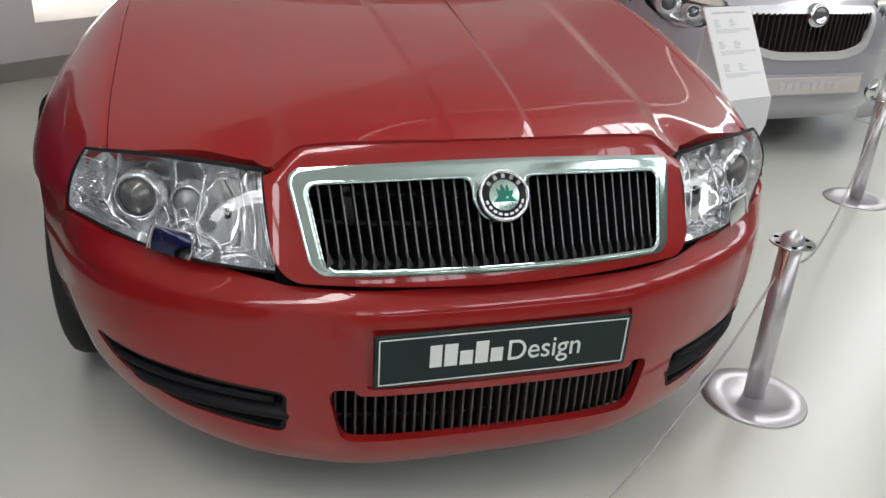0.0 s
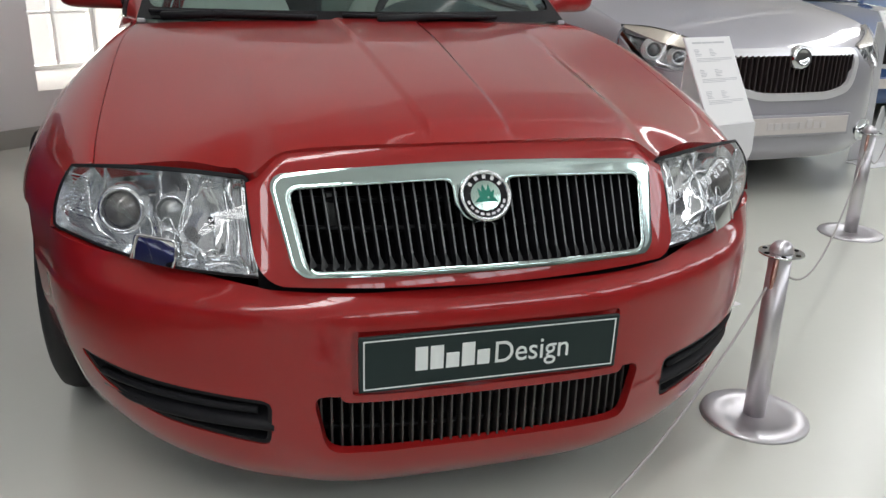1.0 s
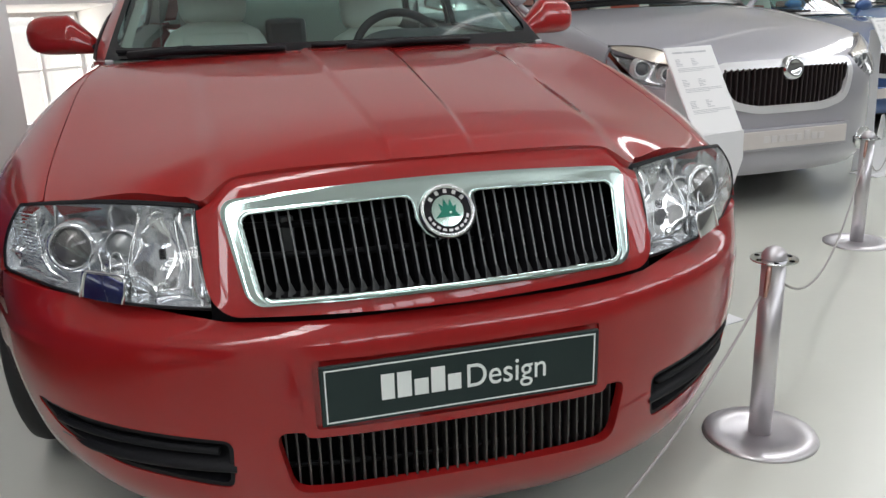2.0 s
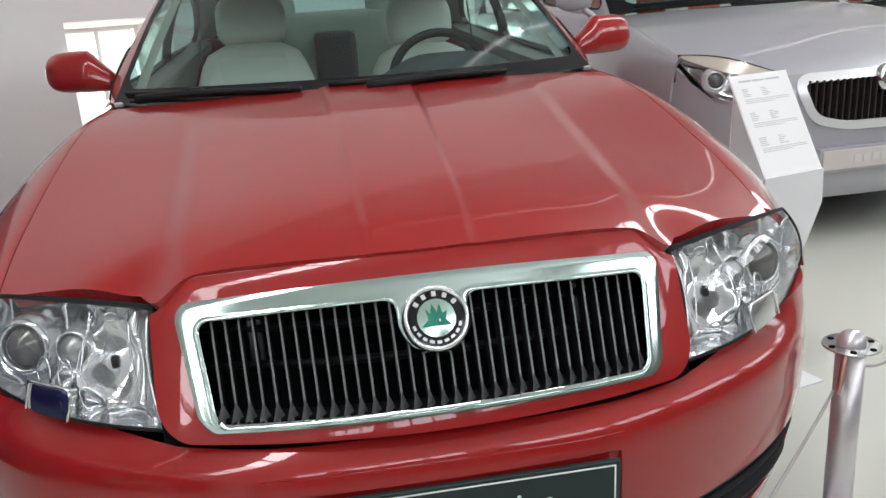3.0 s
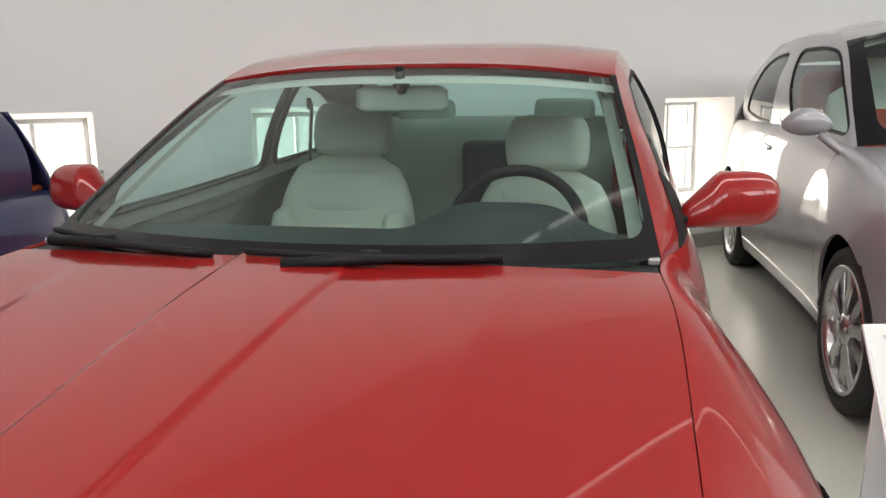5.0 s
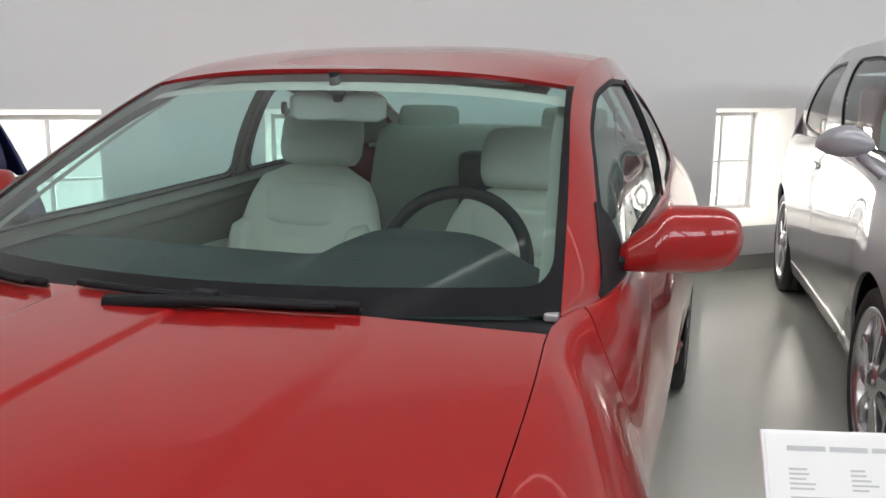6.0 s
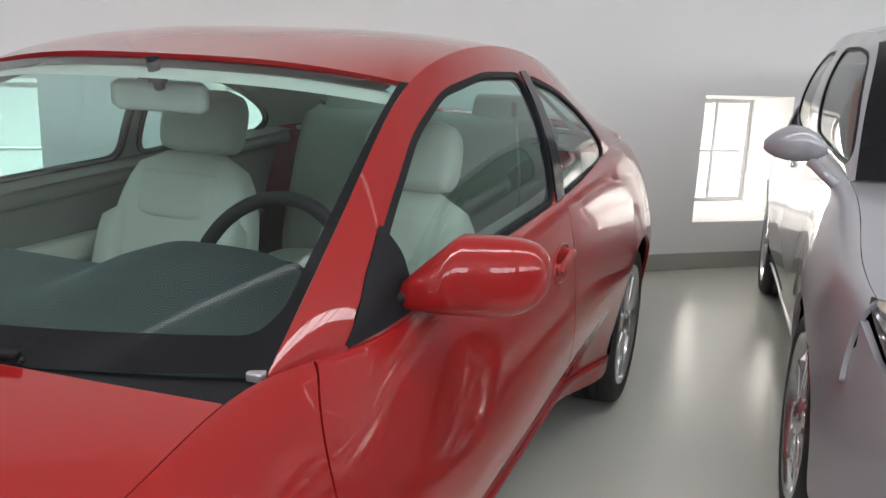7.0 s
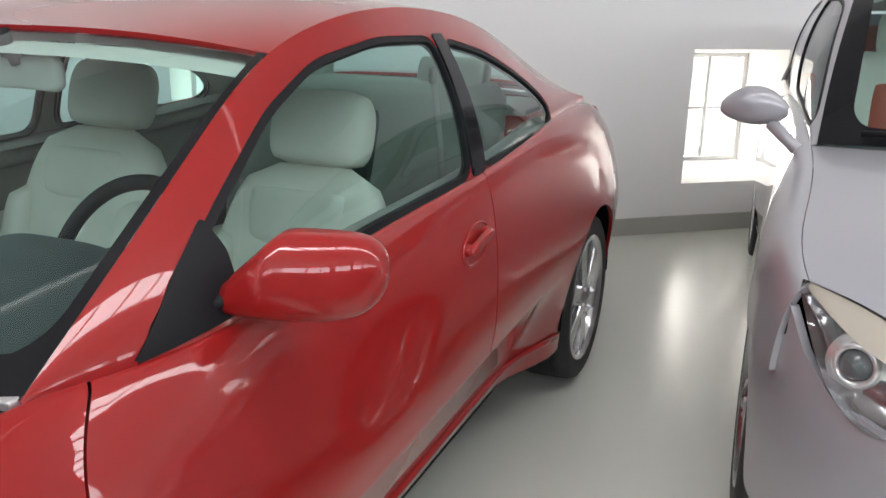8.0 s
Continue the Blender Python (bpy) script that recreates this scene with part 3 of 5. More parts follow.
    sheet("screen_border", s["screen"], xs, ks, GLOSS_BLACK, root, edge, 0, off=0.001)
    if "rear_glass" in c:
        sheet("rear_glass", s["roof"], rs, spread((ry1 - 1.3, ry1, 60)), GLASS, root, lambda p: -c["roof_keep"](p) - 0.004, 0, off=-0.006)
    # tail
    tz = np.linspace(c["sill"], c["tail_z"], 40)
    xx = spread((-1, 1, 80))
    wt = float(s["W"](y_tail))

    def tail(k, z):
        a = np.abs(k)
        m = np.clip((z - c["sill"]) / (c["tail_z"] - c["sill"]), 0, 1)
        lean = c["tail_lean"](m)
        xe = wt - 0.05 * (1 - m) ** 2 - (wt - c.get("tail_top", float(s["xt"](y_tail)))) * np.clip((m - 0.5) / 0.5, 0, 1) ** 1.5
        return np.stack([xe * np.sign(k) * np.sin(a * math.pi / 2) ** 0.9, y_tail + (y_end - y_tail - lean) * np.cos(a * math.pi / 2) ** 0.55, z + 0 * k], -1)
    sheet("tail_panel", tail, xx, tz, paint, root, None, 0.012)
    # floor pan
    w0 = float(s["W"](2.0)) - 0.14
    block("floor_pan", (-w0, 0.35, 0.2), (w0, y_end - 0.35, 0.26), DARK, root, 0.02)
    for (yc, rad), nm in zip(c["arches"], "fr"):
        for sd in (1, -1):
            wheel(root, float(s["W"](yc)) - 0.012 - c["tyre_w"] / 2 - c["wheel_in"], yc, c["wheel_r"], c["tyre_w"], sd, c["rim_r"], c["spokes"], c["wheel_style"])
    return s

# ---- the red coupe ----
def red_crease(ax, y):
    """A raised spine along the bonnet, a fold outside it, and the hollow between the fold and the lamp's brow."""
    spine = 0.0060 * (1 - ramp(ax, 0.068 + 0.040 * y, 0.082 + 0.040 * y)) * ramp(y, 0.14, 0.24)
    fold = 0.0075 * (1 - ramp(ax, 0.365 + 0.05 * y, 0.415 + 0.05 * y)) * (1 - ramp(y, 0.8, 1.3)) * ramp(y, 0.14, 0.26)
    hollow = -0.024 * np.exp(-((ax - 0.478) / 0.075) ** 2) * (1 - ramp(y, 0.20, 0.35))
    return spine + fold + hollow


def red_nose_line(ax):
    """Height of the edge between the bonnet's top and its nose."""
    return 0.812 - 0.12 * ax * ax - 0.046 * ramp(ax, 0.362, 0.442)


def red_hood_keep(s):
    def keep(p):
        x, y = np.abs(p[..., 0]), p[..., 1]
        edge = 0.112 + 0.65 * (red_nose_line(x) - 0.725) + 0.40 * x * x
        lamp = 0.226 + (x - 0.435) * 0.61
        front = y - (edge + (lamp - edge) * np.clip((x - 0.425) / 0.03, 0, 1)) - 0.001
        back = 1.235 + 0.15 * x * x - y
        return np.minimum(np.minimum(front, back), s["xt"](y) - 0.002 - x)
    return keep


WIN_FRONT = [(1.55, 0.972), (1.78, 1.115), (2.0, 1.235), (2.2, 1.31), (2.45, 1.345), (2.735, 1.342), (2.70, 1.008), (2.2, 0.99)]
WIN_REAR = [(2.795, 1.338), (3.05, 1.295), (3.3, 1.215), (3.47, 1.140), (3.53, 1.085), (3.48, 1.042), (2.785, 1.012)]
RED_CAR = dict(
    length=4.78, under=0.05, pillar_round=0.5, round=1.58, crown=lambda y: 2.0 + 0.7 * (1 - ramp(y, 0.25, 0.8)), fade=0.9, sill=0.25, sill_top=0.325, axle=0.33, seam=0.605, cut_power=8.0,
    undercut=lambda y, k: (0.125 - 0.088 * ramp(y, 3.05, 3.40) - 0.06 * (1 - ramp(y, 0.5, 1.3))) * np.clip((k - 0.20) / 0.8, 0, 1) + 0.006 * ramp(k, 0.0, 0.24),
    W=[(0.4, 0.826), (0.52, 0.872), (0.60, 0.906), (0.70, 0.938), (0.8, 0.956), (0.95, 0.962), (1.15, 0.932), (1.4, 0.876), (1.9, 0.853), (2.7, 0.853), (3.2, 0.858), (3.45, 0.868), (3.78, 0.880), (4.2, 0.858), (4.5, 0.80)],
    zm=[(0.4, 0.60), (0.95, 0.61), (1.5, 0.60), (2.7, 0.62), (3.75, 0.63), (4.5, 0.62)],
    xt=[(0.1, 0.70), (0.42, 0.737), (0.8, 0.735), (1.2, 0.715), (1.4, 0.708), (1.53, 0.745), (2.0, 0.765), (2.75, 0.771), (3.2, 0.76), (3.6, 0.735), (4.0, 0.70), (4.5, 0.66)],
    zt=[(0.1, 0.59), (0.25, 0.664), (0.42, 0.738), (0.6, 0.80), (0.85, 0.872), (1.15, 0.938), (1.4, 0.958), (1.53, 0.957), (2.0, 0.972), (2.75, 1.003), (3.2, 1.03), (3.6, 1.056), (4.0, 1.055), (4.3, 1.03), (4.5, 0.985)],
    zc=[(0.1, 0.79), (0.165, 0.812), (0.3, 0.848), (0.5, 0.882), (0.8, 0.925), (1.1, 0.962), (1.3, 0.98), (1.6, 0.99)],
    plan=[(0, 0.010), (0.15, 0.012), (0.27, 0.022), (0.42, 0.070), (0.58, 0.150), (0.71, 0.248), (0.79, 0.345), (0.838, 0.43), (0.872, 0.52), (0.903, 0.60), (0.936, 0.69)],
    nose=[(0.12, 0.075), (0.15, 0.045), (0.20, 0.016), (0.27, 0.003), (0.38, -0.003), (0.48, -0.004), (0.522, 0.0), (0.538, 0.008), (0.556, 0.028), (0.575, 0.052), (0.62, 0.085)],
    rail_x=[(1.40, 0.706), (1.75, 0.648), (2.09, 0.593), (2.4, 0.588), (2.8, 0.585), (3.2, 0.585), (3.6, 0.60), (4.0, 0.655), (4.2, 0.685)],
    rail_z=[(1.40, 0.962), (1.75, 1.160), (2.09, 1.328), (2.4, 1.400), (2.8, 1.411), (3.2, 1.362), (3.6, 1.245), (4.0, 1.110), (4.2, 1.066)],
    roof_z=[(1.9, 1.35), (2.09, 1.378), (2.4, 1.434), (2.8, 1.445), (3.2, 1.402), (3.6, 1.296), (4.0, 1.155), (4.2, 1.095)],
    screen=(1.40, 2.09), screen_bow=(0.19, 0.06), screen_lift=(0.0, 0.036),
    roof=(2.05, 4.18), frame_end=4.18,
    arches=((0.95, 0.368), (3.80, 0.370)), door_cuts=((1.55, 1.36), (2.77, 2.58)), flank=(0.432, 4.5),
    hood=dict(y0=0.12, y1=1.34, keep=red_hood_keep), crease=red_crease,
    side_windows=[WIN_FRONT, WIN_REAR],
    roof_keep=lambda p: np.minimum(polygon(p[..., 0], p[..., 1], [(-0.50, 3.15), (0.50, 3.15), (0.56, 4.05), (-0.56, 4.05)], 0.12), p[..., 1] - (2.09 - 0.06 * (1 - (p[..., 0] / 0.59) ** 2))),
    rear_glass=True,
    screen_clear=lambda p: rounded_box(p[..., 0] / (1 - 0.24 * (p[..., 1] - 1.4)), p[..., 2], 0, 1.186, 0.688, 0.190, 0.04),
    tail_z=0.985, tail_lean=lambda m: 0.10 * np.clip(0.3 - m, 0, 1) + 0.12 * np.clip(m - 0.55, 0, 1),
    wheel_r=0.33, rim_r=0.245, tyre_w=0.235, wheel_in=0.022, spokes=6, wheel_style="blade")

red = empty("car", (0, 0, 0), "glossy red two-door coupe with a chrome grille", "car", "cars on display")
RS = car_body(RED_CAR, red, RED)


def loft(name, sections, mat, parent=None, n=28, power=3.0, label="", m=None):
    """A rounded body through sections (centre, half-axis a, half-axis b), each a superellipse, closed at both ends."""
    verts, faces = [], []
    for c, a, b in sections:
        c, a, b = Vector(c), Vector(a), Vector(b)
        for k in range(n):
            w = 2 * math.pi * k / n
            cs, sn = math.cos(w), math.sin(w)
            verts.append(c + a * math.copysign(abs(cs) ** (2 / power), cs) + b * math.copysign(abs(sn) ** (2 / power), sn))
    if m is not None:
        verts = [m @ v for v in verts]
    for i in range(len(sections) - 1):
        for k in range(n):
            faces.append((i * n + k, i * n + (k + 1) % n, (i + 1) * n + (k + 1) % n, (i + 1) * n + k))
    faces += [tuple(range(n))[::-1], tuple((len(sections) - 1) * n + k for k in range(n))]
    ob = mesh_object(name, verts, faces, mat, parent, label)
    bm = bmesh.new()
    bm.from_mesh(ob.data)
    bmesh.ops.recalc_face_normals(bm, faces=bm.faces[:])
    bm.to_mesh(ob.data)
    bm.free()
    ob.data.polygons.foreach_set("use_smooth", [True] * len(ob.data.polygons))
    return ob


def pillow(name, centre, size, up, mat, parent, bulge=0.25, power=4.0, label="", taper=0.0):
    """A cushion: rounded in every direction. size: half width, half depth, half height along up."""
    c, u = Vector(centre), Vector(up).normalized()
    a = Vector((1, 0, 0))
    b = u.cross(a).normalized()
    secs = []
    for k in np.linspace(-1, 1, 15):
        q = (1 - abs(k) ** power) ** (1 / power) if abs(k) < 1 else 0.02
        q = max(q, 0.05)
        secs.append((c + u * size[2] * k, a * size[0] * (1 - bulge * (1 - q)) * (1 - taper * max(0.0, k) ** 2), b * size[1] * q))
    return loft(name, secs, mat, parent, 32, 3.2, label)


def red_front():
    nose = RS["nose"]
    run = RS["run"]

    def holes(p):
        x, z = np.abs(p[..., 0]), p[..., 2]
        low = polygon(p[..., 0], z, [(-0.345, 0.362), (0.345, 0.362), (0.318, 0.232), (-0.318, 0.232)], 0.03)
        fog = polygon(x, z, [(0.418, 0.343), (0.60, 0.352), (0.80, 0.366), (0.755, 0.305), (0.63, 0.262), (0.424, 0.240)], 0.022)
        return low, np.where(p[..., 1] < 0.5, fog, 1)

    def keep(p):
        x, y, z = np.abs(p[..., 0]), p[..., 1], p[..., 2]
        low, fog = holes(p)
        arch = np.hypot(y - 0.95, z - 0.33) - 0.368
        lid = 0.561 + 0.042 * np.clip((x - 0.41) / 0.4, 0, 1) - z
        return np.minimum.reduce([low, fog, arch, lid, 0.69 - y])
    ss = spread((-run, run, 330))
    zs = np.concatenate([np.linspace(0.12, 0.52, 50, endpoint=False), np.linspace(0.52, 0.61, 16)])
    bumper = sheet("front_bumper", nose, ss, zs, RED, red, keep, 0.02, inside=(0, 1.5, 0.3))
    ring = lambda p: np.minimum(-rounded_box(p[..., 0], p[..., 2], 0, 0.440, 0.292, 0.086, 0.015), rounded_box(p[..., 0], p[..., 2], 0, 0.436, 0.270, 0.066, 0.006))
    sheet("plate_surround", nose, spread((-0.31, 0.31, 90)), np.linspace(0.34, 0.54, 40), RED, bumper, ring, 0.01, off=0.007, inside=(0, 1.5, 0.3))
    # dark strip added behind the joint as the shade in the gap
    sheet("nose_gap_shade", lambda x, z: np.stack([x, 0.045 + 0.38 * x * x + 0 * z, z], -1), spread((-0.43, 0.43, 24)), [0.53, 0.56, 0.60], DARK, bumper, None, 0, inside=(0, 1.5, 0.3))
    # lower grille
    for k in range(34):
        x = -0.335 + 0.67 * (k + 0.5) / 34
        y = 0.018 + 0.36 * x * x
        block("lower_slat", (x - 0.0020, y + 0.010, 0.228), (x + 0.0020, y + 0.042, 0.366), LOW_SLAT, bumper, 0.001)
    # near-black sheet stands for the darkness behind the lower slats
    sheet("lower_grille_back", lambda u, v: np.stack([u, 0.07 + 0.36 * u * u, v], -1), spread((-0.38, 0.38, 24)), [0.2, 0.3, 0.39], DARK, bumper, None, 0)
    for z in (0.262, 0.335):
        tube("lower_bar", [(x, 0.058 + 0.36 * x * x, z) for x in np.linspace(-0.36, 0.36, 15)], 0.006, BLACK, bumper, 6)
    # side intakes
    for sd in (1, -1):
        deep = lambda s, z: nose(s, z) + np.stack([0 * s, 0.05 + 0 * s, 0 * s], -1)
        sub = ss[(ss > 0.38) & (ss < 1.02)]
        sheet("intake_back", deep, sub, np.linspace(0.22, 0.39, 8), BLACK, bumper, None, 0, sd, inside=(0, 1.5, 0.3))
        blade = lambda s, z: nose(s, z) + np.stack([0 * s, 0.03 + 0.035 * np.cos((z - 0.24) / 0.13 * math.pi * 3), 0 * s], -1)
        sheet("intake_fin", blade, sub, np.linspace(0.235, 0.362, 26), BLACK, bumper, lambda p: 0.004 - polygon(np.abs(p[..., 0]), p[..., 2], [(0.418, 0.343), (0.60, 0.352), (0.80, 0.366), (0.755, 0.305), (0.63, 0.262), (0.424, 0.240)], 0.022), 0, sd, inside=(0, 1.5, 0.3))

        hole = [(0.418, 0.343), (0.60, 0.352), (0.80, 0.366), (0.755, 0.305), (0.63, 0.262), (0.424, 0.240)]
        sheet("intake_surround", nose, spread((0.38, 1.02, 110)), np.linspace(0.225, 0.385, 50), BLACK, bumper, lambda p: np.minimum(0.003 - polygon(np.abs(p[..., 0]), p[..., 2], hole, 0.022), polygon(np.abs(p[..., 0]), p[..., 2], hole, 0.022) + 0.009), 0.045, sd, off=-0.003, inside=(0, 1.5, 0.3))
        for z in (0.285, 0.316):
            fin = [nose(np.array(q), np.array(z + 0.02 * (q - 0.44))) + np.array([0, 0.012, 0]) for q in np.linspace(0.455, 0.84, 14)]
            tube("intake_bar", [(sd * p[0], p[1], p[2]) for p in fin], 0.008, BLACK, bumper, 8)

    # bonnet nose that carries the grille
    def droop(x, z):
        return z + x * x * (0.05 + 0.09 * np.clip((z - 0.6) / 0.15, 0, 1.2))

    def face(x, z, d=0.0):
        return np.stack([x, 0.112 + 0.65 * (z - 0.725) + 0.40 * x * x - d, z], -1)

    def outer(p):
        return rounded_box(p[..., 0] / (1 + 0.57 * (p[..., 2] - 0.70)), droop(p[..., 0], p[..., 2]), 0, 0.692, 0.389, 0.0925, 0.030)

    def inner(p):
        return rounded_box(p[..., 0] / (1 + 0.50 * (p[..., 2] - 0.70)), droop(p[..., 0], p[..., 2]), 0, 0.6815, 0.357, 0.0715, 0.018)

    def badge(p):
        return np.hypot(p[..., 0], (p[..., 2] - 0.724) * 1.19) - 0.056
    gx, gz = spread((-0.46, 0.46, 240)), np.linspace(0.55, 0.83, 90)

    def nose_keep(p):
        x, z = np.abs(p[..., 0]), p[..., 2]
        body = -rounded_box(p[..., 0] / (1 + 0.10 * (z - 0.66)), z, 0, 0.875, 0.437, 0.300, 0.055)
        return np.minimum.reduce([outer(p) + 0.004, body, red_nose_line(x) - z])

    def red_face(x, z):
        p = face(x, z)
        roll = np.clip((z - red_nose_line(np.abs(x)) + 0.018) / 0.018, 0, 1)
        p[..., 1] += 0.005 * roll ** 2 + 1.8 * np.clip(np.abs(x) - 0.392, 0, 1) ** 2 + 5.0 * np.clip(0.603 - z, 0, 1) ** 2
        return p
    sheet("bonnet_nose", red_face, gx, gz, RED, red, nose_keep, 0.015, inside=(0, 1.5, 0.5))

    def soft_max(a, b, k=0.030):
        h = np.clip(0.5 + 0.5 * (a - b) / k, 0, 1)
        return a * h + b * (1 - h) + k * h * (1 - h)
    ring_k = lambda p: np.minimum(-outer(p), soft_max(inner(p), -badge(p)))

    def bulged(x, z):
        p0 = face(x, z)
        e = np.clip(-outer(p0) / 0.009, 0, 1)
        q = np.clip(soft_max(inner(p0), -badge(p0)) / 0.007, 0, 1)
        return face(x, z, 0.0055 + 0.0015 * (1 - (1 - e) ** 2) + 0.004 * np.sqrt(1 - (1 - q) ** 2) - 0.0018 * ramp(q, 0.7, 1.0) + 0.002 * np.cos(x * 3.6))
    gr = new("grille")
    gr.parent = red
    sheet("grille_frame", bulged, spread((-0.46, 0.46, 420)), np.linspace(0.56, 0.83, 150), GRILLE_CHROME, gr, ring_k, 0.03, inside=(0, 1.5, 0.5))
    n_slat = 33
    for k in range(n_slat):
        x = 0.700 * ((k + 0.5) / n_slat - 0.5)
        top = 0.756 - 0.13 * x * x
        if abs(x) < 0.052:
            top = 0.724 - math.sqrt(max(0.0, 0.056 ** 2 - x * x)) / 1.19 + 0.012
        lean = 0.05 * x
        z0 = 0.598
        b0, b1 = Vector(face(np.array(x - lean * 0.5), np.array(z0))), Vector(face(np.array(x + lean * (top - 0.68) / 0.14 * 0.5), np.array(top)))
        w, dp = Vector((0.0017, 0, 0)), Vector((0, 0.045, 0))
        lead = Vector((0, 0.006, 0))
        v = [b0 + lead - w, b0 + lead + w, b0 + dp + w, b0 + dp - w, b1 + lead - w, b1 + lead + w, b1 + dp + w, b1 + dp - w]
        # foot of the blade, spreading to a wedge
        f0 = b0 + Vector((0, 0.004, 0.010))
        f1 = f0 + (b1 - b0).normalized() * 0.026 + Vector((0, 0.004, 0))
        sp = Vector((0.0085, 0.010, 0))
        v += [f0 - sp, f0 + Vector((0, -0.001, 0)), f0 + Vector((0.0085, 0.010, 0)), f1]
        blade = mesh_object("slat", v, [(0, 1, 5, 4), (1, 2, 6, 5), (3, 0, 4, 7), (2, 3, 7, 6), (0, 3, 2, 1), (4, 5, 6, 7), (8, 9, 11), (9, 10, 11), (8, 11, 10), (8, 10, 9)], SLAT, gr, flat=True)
        # black sides, grey front edge: the shade between blades is coloured in
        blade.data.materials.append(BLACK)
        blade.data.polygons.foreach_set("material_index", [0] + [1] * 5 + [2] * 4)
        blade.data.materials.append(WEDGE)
    # near-black sheet stands for the unlit depth behind the blades
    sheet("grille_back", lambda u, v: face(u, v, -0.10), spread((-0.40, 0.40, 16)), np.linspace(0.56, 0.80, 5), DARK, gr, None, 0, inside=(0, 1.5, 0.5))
    sheet("grille_sill", lambda u, v: face(u, 0.597 + 0 * v, -v), spread((-0.36, 0.36, 16)), np.linspace(0.0, 0.06, 3), BLACK, gr, None, 0, inside=(0, 1.5, 0.5))
    for z in (0.655, 0.705):
        tube("grille_bar", [Vector(face(np.array(x), np.array(z), -0.062)) for x in np.linspace(-0.36, 0.36, 13)], 0.007, BLACK, gr, 6)
    for x in (-0.28, 0.26):
        block("bracket", (x - 0.012, 0.19, 0.63), (x + 0.012, 0.205, 0.72), SLAT, gr, 0.003)
    # round badge: plain shapes only
    bm_pose = Matrix.Translation((0.003, 0.094, 0.7245)) @ Matrix.Rotation(radians(90 - 33 + 2), 4, "X")
    bd = lathe("badge", [(0.0, 0.006), (0.030, 0.006), (0.031, 0.004), (0.0435, 0.004), (0.0445, 0.009), (0.048, 0.0105), (0.051, 0.008), (0.053, 0.002), (0.054, -0.012)], CHROME, gr, 56, bm_pose, "chrome-rimmed round badge with a green centre")
    lathe("badge_ring", [(0.0305, 0.0066), (0.037, 0.0072), (0.0438, 0.0062)], GLOSS_BLACK, bd, 48, bm_pose)
    green = material("badge_green", (0.035, 0.24, 0.17), 0.12, 0.6)
    pale = material("badge_silver", (0.50, 0.66, 0.60), 0.16, 0.9)
    lathe("badge_centre", [(0.0, 0.0095), (0.012, 0.0090), (0.022, 0.0078), (0.0298, 0.0066)], pale, bd, 40, bm_pose)
    lift = bm_pose @ Matrix.Translation((0, 0, 0.0092))
    prism("badge_mark", [(-0.024, -0.013), (0.022, -0.013), (0.014, -0.003), (0.017, 0.010), (0.010, 0.006), (0.006, 0.021), (0.001, 0.008), (-0.006, 0.022), (-0.009, 0.007), (-0.016, 0.014), (-0.013, -0.002)], lift, 0.0012, green, bd)
    lathe("badge_dot", [(0.0, 0.0022), (0.0025, 0.002), (0.003, 0.0)], pale, bd, 12, lift @ Matrix.Translation((0.004, -0.005, 0)))
    for k in range(5):
        a = radians(38 + 26 * k)
        block("badge_bar", (-0.0034, -0.0040, 0), (0.0034, 0.0040, 0.001), CHROME, bd, 0, bm_pose @ Matrix.Rotation(a - math.pi / 2, 4, "Z") @ Matrix.Translation((0, 0.0375, 0.0070)))
    for k in range(9):
        a = radians(200 + 17.5 * k)
        block("badge_bar", (-0.0036, -0.0022, 0), (0.0036, 0.0022, 0.001), SATIN, bd, 0, bm_pose @ Matrix.Rotation(a - math.pi / 2, 4, "Z") @ Matrix.Translation((0, 0.0375, 0.0070)))


